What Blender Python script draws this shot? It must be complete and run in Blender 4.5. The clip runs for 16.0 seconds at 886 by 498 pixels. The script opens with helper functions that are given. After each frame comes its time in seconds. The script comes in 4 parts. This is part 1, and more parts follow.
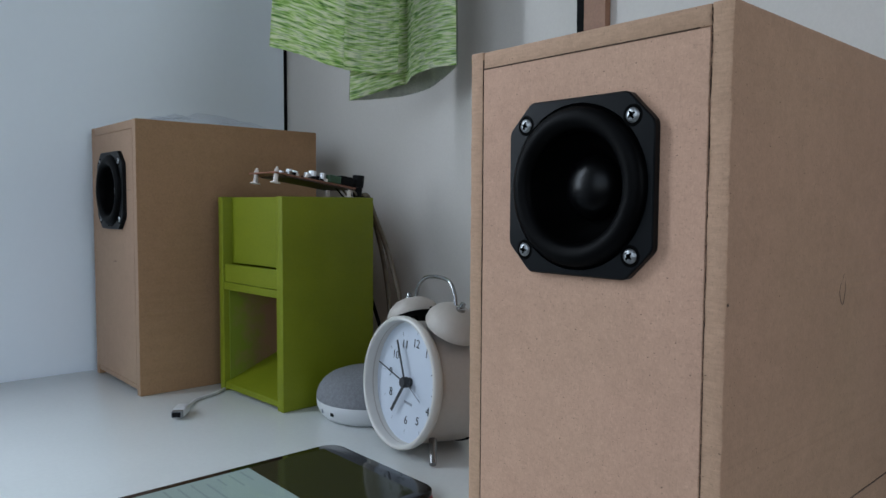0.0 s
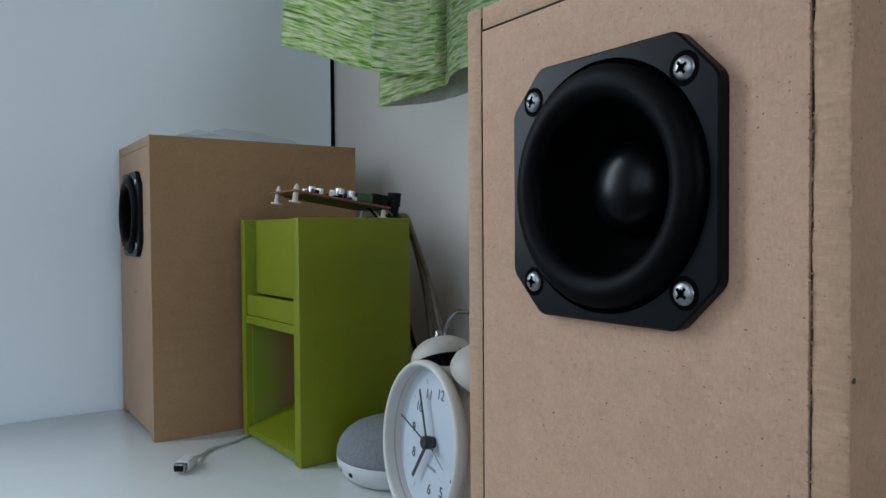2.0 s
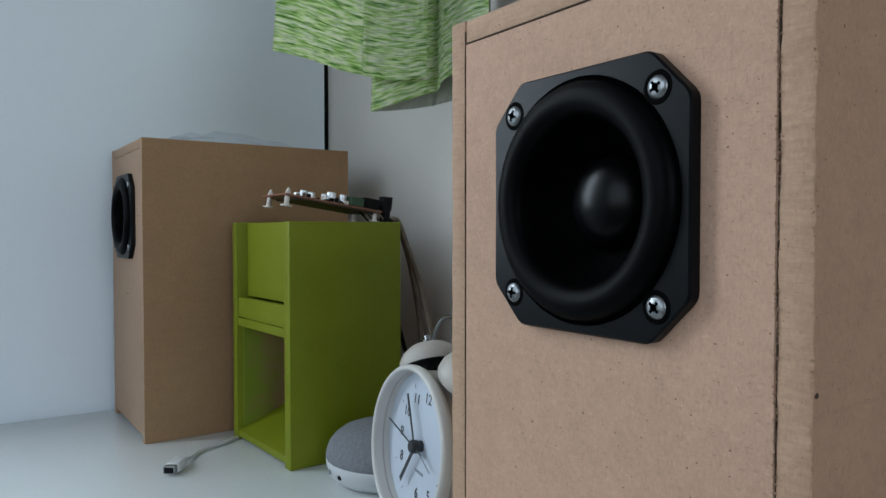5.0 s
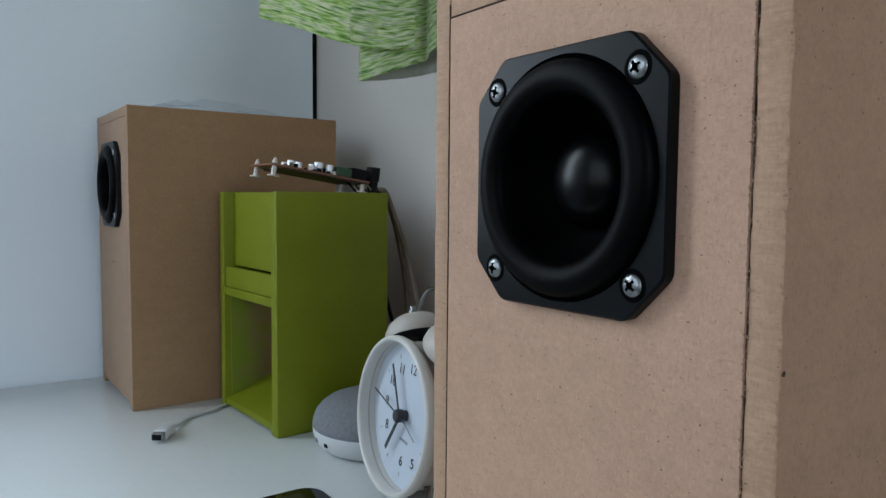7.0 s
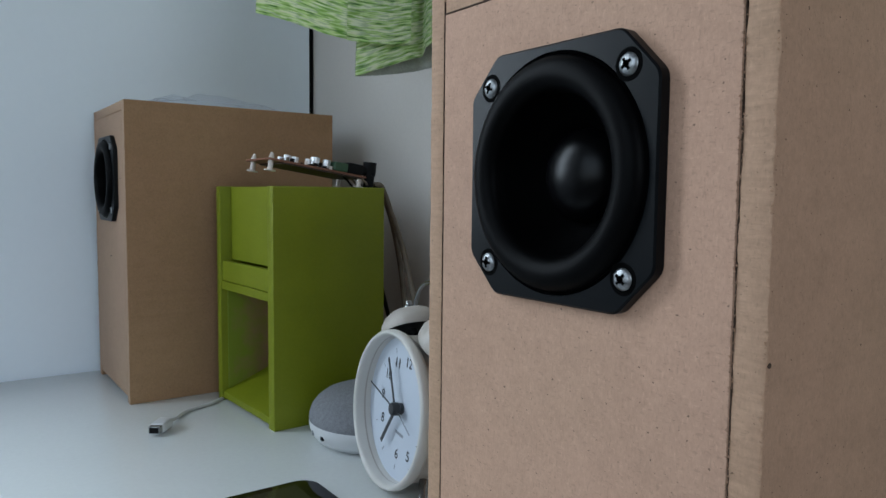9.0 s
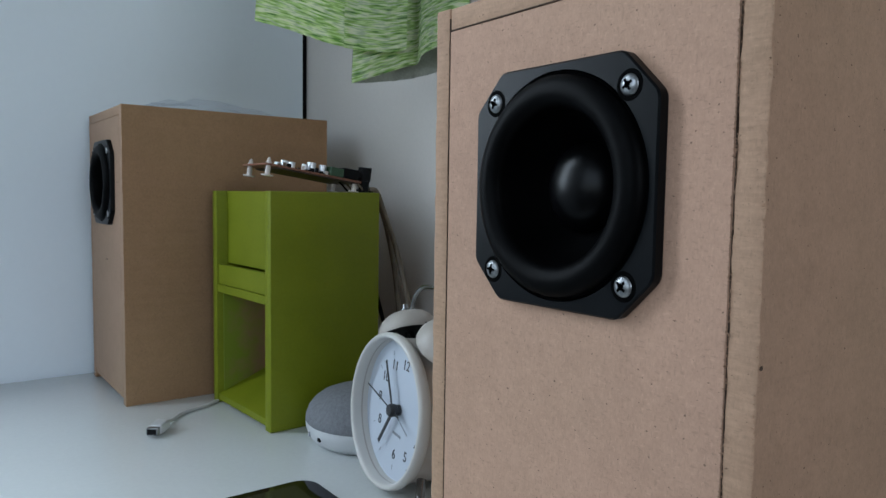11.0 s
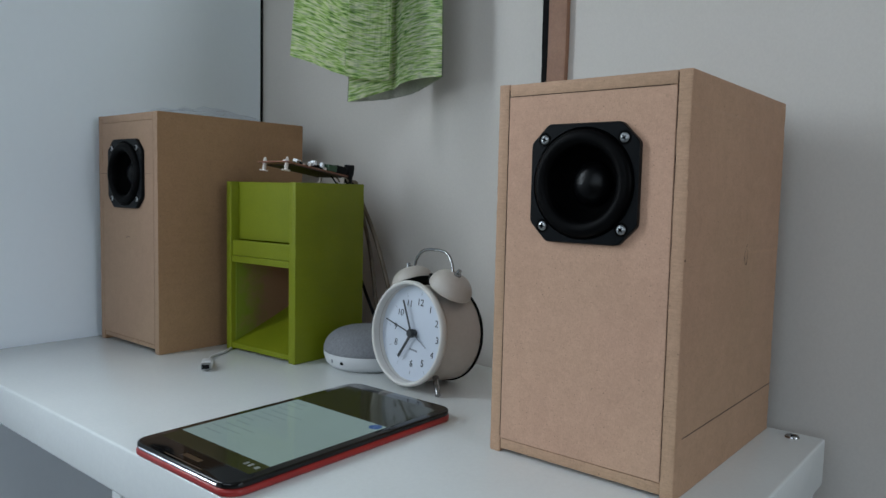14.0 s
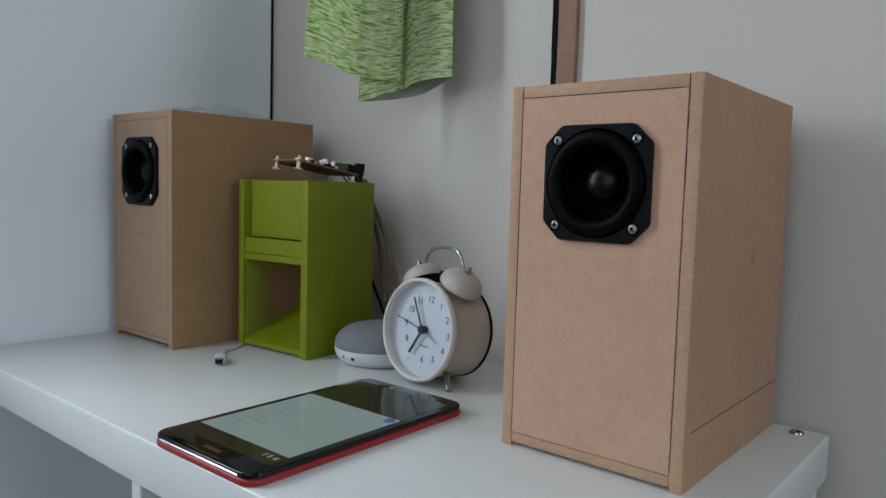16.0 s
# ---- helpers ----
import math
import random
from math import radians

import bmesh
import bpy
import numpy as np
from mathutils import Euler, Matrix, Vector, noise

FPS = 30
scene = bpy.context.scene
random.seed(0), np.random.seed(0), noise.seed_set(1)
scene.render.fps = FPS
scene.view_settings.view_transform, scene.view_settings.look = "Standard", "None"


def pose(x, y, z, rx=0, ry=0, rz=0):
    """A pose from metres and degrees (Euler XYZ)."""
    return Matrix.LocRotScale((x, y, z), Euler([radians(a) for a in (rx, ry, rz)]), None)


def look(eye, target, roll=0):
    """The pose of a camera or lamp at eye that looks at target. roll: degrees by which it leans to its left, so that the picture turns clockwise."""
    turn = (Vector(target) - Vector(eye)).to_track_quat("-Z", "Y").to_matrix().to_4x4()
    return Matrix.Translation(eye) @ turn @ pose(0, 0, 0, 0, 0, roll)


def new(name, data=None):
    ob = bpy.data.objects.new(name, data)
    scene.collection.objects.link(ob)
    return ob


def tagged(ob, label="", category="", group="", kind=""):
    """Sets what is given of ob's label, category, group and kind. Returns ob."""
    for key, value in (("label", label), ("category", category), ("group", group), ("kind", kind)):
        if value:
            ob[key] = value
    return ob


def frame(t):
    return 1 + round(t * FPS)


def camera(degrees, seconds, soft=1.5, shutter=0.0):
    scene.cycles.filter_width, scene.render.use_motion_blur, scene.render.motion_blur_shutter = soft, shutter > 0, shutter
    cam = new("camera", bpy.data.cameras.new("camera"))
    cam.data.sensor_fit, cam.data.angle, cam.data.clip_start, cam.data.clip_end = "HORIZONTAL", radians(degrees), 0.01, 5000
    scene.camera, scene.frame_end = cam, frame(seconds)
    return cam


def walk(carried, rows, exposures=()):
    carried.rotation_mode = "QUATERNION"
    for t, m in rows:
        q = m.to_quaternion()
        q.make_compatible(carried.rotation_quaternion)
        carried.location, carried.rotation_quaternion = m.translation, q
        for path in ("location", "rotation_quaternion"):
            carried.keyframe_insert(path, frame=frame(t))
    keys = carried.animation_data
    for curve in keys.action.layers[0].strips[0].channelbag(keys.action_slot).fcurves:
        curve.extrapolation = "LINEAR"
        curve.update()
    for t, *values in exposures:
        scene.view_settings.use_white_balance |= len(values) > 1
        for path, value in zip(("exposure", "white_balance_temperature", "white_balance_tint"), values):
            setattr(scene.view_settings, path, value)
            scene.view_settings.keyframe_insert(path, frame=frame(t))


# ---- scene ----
cam = camera(63.3, 16.0, soft=1.5)
PATH = [
    (0, (0.012, 0.022, 0.187), (1.342, 1.511, 0.066), 0.3),
    (0.5, (0.03, 0.033, 0.19), (1.334, 1.545, 0.075), -0.2),
    (1, (0.064, 0.054, 0.192), (1.282, 1.639, 0.11), -0.4),
    (1.5, (0.092, 0.063, 0.187), (1.261, 1.685, 0.123), -0.3),
    (2, (0.111, 0.073, 0.183), (1.235, 1.726, 0.133), -0.4),
    (2.5, (0.112, 0.072, 0.183), (1.237, 1.725, 0.137), -0.1),
    (3, (0.113, 0.065, 0.184), (1.231, 1.723, 0.137), -0.5),
    (3.5, (0.115, 0.07, 0.184), (1.241, 1.722, 0.131), -0.3),
    (4, (0.112, 0.07, 0.185), (1.244, 1.718, 0.134), -0.0),
    (6.3, (0.114, 0.063, 0.187), (1.251, 1.707, 0.136), -0.2),
    (6.5, (0.113, 0.063, 0.187), (1.251, 1.706, 0.116), -0.1),
    (7, (0.114, 0.064, 0.189), (1.267, 1.693, 0.052), 0.5),
    (7.5, (0.11, 0.061, 0.19), (1.272, 1.683, 0.04), 0.8),
    (8, (0.11, 0.06, 0.192), (1.268, 1.683, 0.044), 0.6),
    (8.5, (0.112, 0.061, 0.19), (1.274, 1.682, 0.036), 0.7),
    (9, (0.113, 0.061, 0.189), (1.272, 1.684, 0.038), 0.6),
    (11.5, (0.089, 0.052, 0.192), (1.296, 1.641, 0.044), 0.6),
    (12, (0.059, 0.037, 0.186), (1.332, 1.571, 0.01), -0.4),
    (12.5, (-0.003, 0.008, 0.179), (1.389, 1.432, -0.018), 0.5),
    (13, (-0.078, -0.006, 0.174), (1.413, 1.304, -0.075), 1.1),
    (13.5, (-0.126, -0.009, 0.191), (1.386, 1.283, -0.02), 1.7),
    (14, (-0.151, -0.012, 0.188), (1.38, 1.264, 0.029), 1.3),
    (14.5, (-0.168, -0.02, 0.191), (1.361, 1.263, 0.059), 1.4),
    (15, (-0.165, -0.014, 0.187), (1.358, 1.274, 0.042), 1.5),
    (15.5, (-0.168, -0.012, 0.188), (1.365, 1.264, 0.04), 2.0),
    (16, (-0.166, -0.012, 0.188), (1.364, 1.266, 0.025), 1.6),
]
EXPOSURES = [(0.0, -0.04, 5950, 9), (1.0, 0.01, 5870, 7), (2.5, -0.01, 6020, 5), (3.0, 0.08, 6020, 5), (4.2, 0.08, 6020, 5), (6.5, 0.03, 6020, 6), (9.2, 0.02, 5920, 6), (11.5, 0.03, 5870, 6),
             (12.5, 0.07, 6100, 8), (13.5, -0.04, 6150, 7), (16.0, -0.09, 6400, 10)]
walk(cam, [(t, look(eye, target, roll)) for t, eye, target, roll in PATH], EXPOSURES)

# ---- light: three unseen overcast windows, placed to suit how things are shaded ----
world = bpy.data.worlds.new("overcast_sky")
scene.world = world
world.use_nodes = True
wn = world.node_tree
sky = wn.nodes.new("ShaderNodeTexSky")
sky.sky_type = 'NISHITA'
sky.sun_disc = False
sky.sun_elevation = radians(38)
sky.sun_rotation = radians(200)
wn.links.new(sky.outputs[0], wn.nodes["Background"].inputs[0])
wn.nodes["Background"].inputs[1].default_value = 0.1

WIN_X, WIN_Y0, WIN_Y1, WIN_Z0, WIN_Z1 = -1.5, -0.90, 0.50, 0.15, 1.40
SIDE_Y, SIDE_X0, SIDE_X1, SIDE_Z0, SIDE_Z1 = 0.886, -0.36, -0.12, 0.20, 0.95
SOUTH_Y, SOUTH_X0, SOUTH_X1, SOUTH_Z0, SOUTH_Z1 = -2.4, -0.60, 0.48, 0.30, 1.25


def window_light(name, eye, target, size, energy):
    lamp = bpy.data.lights.new(name, 'AREA')
    lamp.shape = 'RECTANGLE'
    lamp.size, lamp.size_y = size
    lamp.energy = energy
    lamp.color = (0.87, 0.94, 1.0)
    new(name, lamp).matrix_world = look(eye, target)


mid = ((WIN_Y0 + WIN_Y1) / 2, (WIN_Z0 + WIN_Z1) / 2)
window_light("window_daylight", (WIN_X - 0.02, *mid), (0.0, *mid), (WIN_Y1 - WIN_Y0, WIN_Z1 - WIN_Z0), 9.2)
mid = ((SIDE_X0 + SIDE_X1) / 2, (SIDE_Z0 + SIDE_Z1) / 2)
window_light("side_window_daylight", (mid[0], SIDE_Y + 0.02, mid[1]), (mid[0], 0.0, mid[1]), (SIDE_X1 - SIDE_X0, SIDE_Z1 - SIDE_Z0), 6.3)
mid = ((SOUTH_X0 + SOUTH_X1) / 2, (SOUTH_Z0 + SOUTH_Z1) / 2)
window_light("south_window_daylight", (mid[0], SOUTH_Y - 0.02, mid[1]), (mid[0], 0.0, mid[1]), (SOUTH_X1 - SOUTH_X0, SOUTH_Z1 - SOUTH_Z0), 12.8)


# ---- materials ----
def mat(name, rough=0.6, metal=0.0, spec=0.5):
    m = bpy.data.materials.new(name)
    m.use_nodes = True
    b = m.node_tree.nodes["Principled BSDF"]
    b.inputs["Roughness"].default_value = rough
    b.inputs["Metallic"].default_value = metal
    b.inputs["Specular IOR Level"].default_value = spec
    return m, m.node_tree, b


def coords(nt, scale=(1, 1, 1)):
    tc = nt.nodes.new("ShaderNodeTexCoord")
    mp = nt.nodes.new("ShaderNodeMapping")
    mp.inputs["Scale"].default_value = scale
    nt.links.new(tc.outputs["Object"], mp.inputs["Vector"])
    return mp.outputs["Vector"]


def noise_tex(nt, vec, scale, detail=4.0, rough=0.55):
    n = nt.nodes.new("ShaderNodeTexNoise")
    n.inputs["Scale"].default_value = scale
    n.inputs["Detail"].default_value = detail
    n.inputs["Roughness"].default_value = rough
    nt.links.new(vec, n.inputs["Vector"])
    return n.outputs["Fac"]


def ramp(nt, fac, stops):
    r = nt.nodes.new("ShaderNodeValToRGB")
    el = r.color_ramp.elements
    while len(el) < len(stops):
        el.new(0.5)
    for e, (p, c) in zip(el, stops):
        e.position, e.color = p, (*c, 1)
    nt.links.new(fac, r.inputs["Fac"])
    return r.outputs["Color"]


def mix(nt, fac, a, b, mode='MIX'):
    m = nt.nodes.new("ShaderNodeMix")
    m.data_type, m.blend_type = 'RGBA', mode
    for key, v in ((0, fac), (6, a), (7, b)):
        if isinstance(v, (int, float)):
            m.inputs[key].default_value = v
        elif isinstance(v, tuple):
            m.inputs[key].default_value = (*v, 1)
        else:
            nt.links.new(v, m.inputs[key])
    return m.outputs[2]


def bump(nt, b, height, strength, dist):
    n = nt.nodes.new("ShaderNodeBump")
    n.inputs["Strength"].default_value = strength
    n.inputs["Distance"].default_value = dist
    nt.links.new(height, n.inputs["Height"])
    nt.links.new(n.outputs["Normal"], b.inputs["Normal"])


def mottled(name, dark, light, scale, rough=0.6, grain=None, grain_amount=0.25, bump_d=0.0002, bump_s=0.3, stretch=(1, 1, 1), metal=0.0, spec=0.5):
    """Two-scale colour variation between dark and light, with a fine grain in colour and relief."""
    m, nt, b = mat(name, rough, metal, spec)
    v = coords(nt, stretch)
    c = ramp(nt, noise_tex(nt, v, scale), [(0.3, dark), (0.7, light)])
    if grain:
        g = noise_tex(nt, v, grain, 3.0, 0.7)
        c = mix(nt, grain_amount, c, ramp(nt, g, [(0.3, tuple(0.55 * a for a in dark)), (0.7, tuple(min(1, 1.2 * a) for a in light))]))
        bump(nt, b, g, bump_s, bump_d)
    nt.links.new(c, b.inputs["Base Color"])
    return m


def board_mat(name, dark, light, sawn=0.0, specks=0.75):
    """Raw medium-density fibreboard: fine fibres, short flecks, a few dark specks, pale patches; sawn adds slanting saw marks."""
    m, nt, b = mat(name, 0.74, 0.0, 0.25)
    v = coords(nt)
    c = ramp(nt, noise_tex(nt, v, 11.0, 5.0), [(0.3, dark), (0.7, light)])
    hue = noise_tex(nt, v, 7.0, 2.0, 0.5)
    c = mix(nt, 0.5, c, ramp(nt, hue, [(0.36, (1.06, 0.97, 0.97)), (0.64, (0.96, 1.0, 0.90))]), 'MULTIPLY')
    stain = noise_tex(nt, coords(nt, (1.0, 1.0, 0.7)), 26.0, 4.0, 0.7)
    c = mix(nt, ramp(nt, stain, [(0.64, (0, 0, 0)), (0.76, (0.22, 0.22, 0.22))]), c, tuple(0.62 * a for a in dark))
    blot = noise_tex(nt, v, 95.0, 4.0, 0.65)
    c = mix(nt, 0.26, c, ramp(nt, blot, [(0.32, tuple(0.80 * a for a in dark)), (0.68, (1.12 * light[0], 1.10 * light[1], 1.10 * light[2]))]))
    mid = noise_tex(nt, v, 340.0, 3.0, 0.6)
    c = mix(nt, 0.11, c, ramp(nt, mid, [(0.34, tuple(0.68 * a for a in dark)), (0.66, tuple(1.2 * a for a in light))]))
    fib = noise_tex(nt, coords(nt, (1.0, 1.0, 0.6)), 1000.0, 3.0, 0.75)
    c = mix(nt, 0.17, c, ramp(nt, fib, [(0.32, tuple(0.60 * a for a in dark)), (0.68, tuple(1.2 * a for a in light))]))
    for stretch, turn, level in (((1.0, 0.28, 1.0), 25, 0.66), ((1.0, 1.0, 0.30), -20, 0.665)):
        mp = nt.nodes.new("ShaderNodeMapping")
        mp.inputs["Rotation"].default_value = (radians(turn), radians(turn), 0)
        mp.inputs["Scale"].default_value = stretch
        nt.links.new(v, mp.inputs["Vector"])
        fleck = noise_tex(nt, mp.outputs["Vector"], 1500.0, 1.0, 0.4)
        c = mix(nt, ramp(nt, fleck, [(level, (0, 0, 0)), (level + 0.05, (0.24, 0.24, 0.24))]), c, tuple(0.50 * a for a in dark))
        c = mix(nt, ramp(nt, fleck, [(0.27, (0.20, 0.20, 0.20)), (0.32, (0, 0, 0))]), c, tuple(min(1, 1.3 * a) for a in light))
    speck = noise_tex(nt, coords(nt, (1.0, 1.0, 1.5)), 620.0, 1.0, 0.4)
    c = mix(nt, ramp(nt, speck, [(0.735, (0, 0, 0)), (0.765, (specks, specks, specks))]), c, tuple(0.25 * a for a in dark))
    relief = mix(nt, 0.22, fib, blot)
    if sawn:
        mp = nt.nodes.new("ShaderNodeMapping")
        mp.inputs["Rotation"].default_value = (radians(38), 0, 0)
        mp.inputs["Scale"].default_value = (0.2, 0.12, 1.0)
        nt.links.new(v, mp.inputs["Vector"])
        saw = noise_tex(nt, mp.outputs["Vector"], 900.0, 2.0, 0.6)
        c = mix(nt, 0.13 * sawn, c, ramp(nt, saw, [(0.35, tuple(0.55 * a for a in dark)), (0.65, tuple(1.25 * a for a in light))]))
        relief = mix(nt, 0.35, relief, saw)
    nt.links.new(c, b.inputs["Base Color"])
    bump(nt, b, relief, 0.34, 0.00026)
    return m


def cloth_mat():
    m, nt, b = mat("green_melange_cotton", 0.9, 0.0, 0.15)
    b.inputs["Sheen Weight"].default_value = 0.15
    uv = nt.nodes.new("ShaderNodeUVMap")
    uv.uv_map = "weave"

    def streaks(a, c, detail):
        mp = nt.nodes.new("ShaderNodeMapping")
        mp.inputs["Scale"].default_value = (a, c, 1)
        nt.links.new(uv.outputs["UV"], mp.inputs["Vector"])
        return noise_tex(nt, mp.outputs["Vector"], 1.0, detail, 0.6)

    s1, s2, s3 = streaks(48, 400, 1.2), streaks(105, 740, 0.8), streaks(14, 20, 2.0)
    c1 = ramp(nt, s1, [(0.34, (0.10, 0.26, 0.065)), (0.40, (0.36, 0.62, 0.13)), (0.49, (0.66, 0.86, 0.31)), (0.56, (0.97, 0.98, 0.82))])
    c2 = ramp(nt, s2, [(0.42, (0.12, 0.31, 0.08)), (0.54, (0.92, 0.96, 0.70))])
    c3 = mix(nt, 0.38, c1, c2)
    c4 = mix(nt, 0.10, c3, ramp(nt, s3, [(0.35, (0.36, 0.62, 0.13)), (0.65, (0.74, 0.84, 0.36))]))
    nt.links.new(c4, b.inputs["Base Color"])
    bump(nt, b, s2, 0.5, 0.0006)
    return m


def clear_mat(name, tint=(1, 1, 1), rough=0.05, keep=0.8):
    m = bpy.data.materials.new(name)
    m.use_nodes = True
    nt = m.node_tree
    nt.nodes.remove(nt.nodes["Principled BSDF"])
    tr, gl, mx = nt.nodes.new("ShaderNodeBsdfTransparent"), nt.nodes.new("ShaderNodeBsdfGlossy"), nt.nodes.new("ShaderNodeMixShader")
    tr.inputs[0].default_value = (*tint, 1)
    gl.inputs["Roughness"].default_value = rough
    mx.inputs[0].default_value = 1 - keep
    nt.links.new(tr.outputs[0], mx.inputs[1])
    nt.links.new(gl.outputs[0], mx.inputs[2])
    nt.links.new(mx.outputs[0], nt.nodes["Material Output"].inputs[0])
    return m


def wall_mat(name, dark, light, rough, spec, streak, amount=0.05):
    m, nt, b = mat(name, rough, 0.0, spec)
    c = ramp(nt, noise_tex(nt, coords(nt), 2.2, 3.0), [(0.3, dark), (0.7, light)])
    f = noise_tex(nt, coords(nt, streak), 1.0, 3.0, 0.6)
    c = mix(nt, amount, c, ramp(nt, f, [(0.35, tuple(0.8 * a for a in dark)), (0.65, light)]))
    nt.links.new(c, b.inputs["Base Color"])
    bump(nt, b, f, 0.2, 0.0004)
    return m


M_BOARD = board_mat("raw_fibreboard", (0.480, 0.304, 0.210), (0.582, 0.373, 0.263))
# same raw board for sides and top, with shade put into the colour
M_BOARD_SHADED = board_mat("shaded_fibreboard_side", (0.392, 0.243, 0.155), (0.467, 0.293, 0.193))
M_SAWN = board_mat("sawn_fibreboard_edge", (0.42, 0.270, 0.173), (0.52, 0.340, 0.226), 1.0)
M_BOARD_DARK = board_mat("darker_fibreboard", (0.335, 0.222, 0.148), (0.39, 0.262, 0.178), 0.0, 0.3)
# far loudspeaker's sides: the blocked light is darkened into this brown
M_BOARD_DARK_SHADED = board_mat("shaded_dark_fibreboard_side", (0.285, 0.168, 0.088), (0.335, 0.201, 0.108), 0.0, 0.25)
M_CRUMB = board_mat("torn_fibres", (0.34, 0.215, 0.14), (0.56, 0.37, 0.26))
M_JOINT = mottled("dark_joint_crumbs", (0.03, 0.017, 0.010), (0.10, 0.058, 0.034), 300, 0.9, 900, 0.4)
M_PENCIL = mottled("pencil_line", (0.05, 0.035, 0.028), (0.16, 0.10, 0.07), 400, 0.8)
M_FRAME = mottled("black_moulded_plastic", (0.0026, 0.0033, 0.0042), (0.0045, 0.0054, 0.0066), 40, 0.34, 900, 0.15, 0.00006, spec=0.11)
# near-black that paints the shade inside grooves, screw recesses and slots
M_RECESS_SHADE = mottled("painted_recess_shade", (0.001, 0.001, 0.001), (0.002, 0.002, 0.002), 80, 0.8, spec=0.03)
M_RUBBER = mottled("black_rubber_surround", (0.0010, 0.0010, 0.0012), (0.0018, 0.0018, 0.0021), 60, 0.46, 1400, 0.2, 0.00005, spec=0.05)
M_CONE = mottled("black_coated_cone", (0.0007, 0.0007, 0.0008), (0.0012, 0.0012, 0.0014), 50, 0.62, 1800, 0.3, 0.00008, spec=0.02)
M_DOME = mottled("satin_black_dome", (0.0012, 0.0012, 0.0014), (0.002, 0.002, 0.0024), 50, 0.30, spec=0.15)
M_ZINC = mottled("zinc_screw_steel", (0.20, 0.21, 0.22), (0.46, 0.47, 0.48), 700, 0.40, 1500, 0.3, 0.00008, metal=1.0)
M_CHROME = mottled("chrome_wire", (0.24, 0.24, 0.24), (0.38, 0.38, 0.38), 90, 0.2, metal=1.0)
M_GREEN = mottled("lime_green_paint", (0.168, 0.196, 0.004), (0.204, 0.235, 0.006), 18, 0.5, 420, 0.12, 0.00025, 0.35, spec=0.3)
M_BAY, _nt, _b = mat("oversprayed_board", 0.7)
_sep = _nt.nodes.new("ShaderNodeSeparateXYZ")
_nt.links.new(coords(_nt), _sep.inputs[0])
_edge = _nt.nodes.new("ShaderNodeMath")
_edge.operation = 'MULTIPLY_ADD'
_edge.inputs[1].default_value, _edge.inputs[2].default_value = 16.0, -0.35
_nt.links.new(_sep.outputs[0], _edge.inputs[0])
_jit = _nt.nodes.new("ShaderNodeMath")
_nt.links.new(_edge.outputs[0], _jit.inputs[0])
_nt.links.new(noise_tex(_nt, coords(_nt), 90.0), _jit.inputs[1])
_nt.links.new(ramp(_nt, _jit.outputs[0], [(0.35, (0.20, 0.26, 0.016)), (1.0, (0.30, 0.17, 0.10))]), _b.inputs["Base Color"])
M_TABLE = mottled("white_lacquered_top", (0.73, 0.757, 0.747), (0.785, 0.812, 0.802), 6, 0.23, 260, 0.06, 0.00008, 0.12)
M_LEFT = wall_mat("cool_white_panel", (0.79, 0.85, 0.91), (0.82, 0.88, 0.935), 0.42, 0.22, (160.0, 160.0, 120.0), 0.04)
M_BACK = wall_mat("grey_white_wallpaper", (0.588, 0.556, 0.516), (0.638, 0.604, 0.563), 0.75, 0.2, (520.0, 520.0, 420.0), 0.14)
# unseen walls and ceiling: dark grey keeps bounced light low and contrast high
M_DIM_ROOM = wall_mat("low_bounce_room_grey", (0.29, 0.286, 0.282), (0.34, 0.336, 0.332), 0.8, 0.2, (50.0, 50.0, 50.0))
M_FLOOR = mottled("grey_beige_floor", (0.22, 0.20, 0.18), (0.30, 0.275, 0.25), 3, 0.5, 60, 0.2, 0.0003)
M_BLACK = mottled("black_rubber_seal", (0.003, 0.003, 0.003), (0.006, 0.006, 0.006), 60, 0.7, spec=0.08)
M_CLOTH = cloth_mat()
M_LINING = mottled("grey_white_cloth_inside", (0.40, 0.41, 0.37), (0.50, 0.51, 0.46), 60, 0.9, 700, 0.3, 0.0003)
M_LEATHER = mottled("brown_leather", (0.21, 0.10, 0.056), (0.29, 0.145, 0.084), 25, 0.55, 500, 0.25, 0.0003)
M_CREAM = mottled("warm_white_enamel", (0.47, 0.425, 0.38), (0.53, 0.485, 0.435), 20, 0.42, 300, 0.08, 0.0001)
M_RIM = mottled("ivory_white_rim", (0.63, 0.61, 0.57), (0.69, 0.67, 0.63), 20, 0.35)
M_DIAL = mottled("white_dial_card", (0.56, 0.605, 0.68), (0.60, 0.645, 0.72), 25, 0.5)
M_INK = mottled("black_dial_ink", (0.02, 0.022, 0.026), (0.035, 0.037, 0.042), 200, 0.45)
M_FAINT = mottled("grey_dial_ink", (0.22, 0.24, 0.28), (0.30, 0.32, 0.36), 200, 0.5)
M_FABRIC = mottled("grey_knit_fabric", (0.16, 0.165, 0.18), (0.26, 0.265, 0.285), 420, 0.95, 1500, 0.45, 0.0004, 0.6)
M_WHITE_PLASTIC = mottled("white_plastic", (0.60, 0.61, 0.62), (0.67, 0.68, 0.69), 30, 0.4)
M_NYLON = mottled("natural_nylon", (0.62, 0.55, 0.50), (0.74, 0.68, 0.63), 200, 0.4)
M_PCB = mottled("copper_brown_circuit_board", (0.16, 0.06, 0.035), (0.30, 0.13, 0.08), 260, 0.4, 900, 0.3)
M_SOLDER = mottled("dark_solder_mask", (0.018, 0.010, 0.007), (0.05, 0.025, 0.016), 300, 0.5, 900, 0.3)
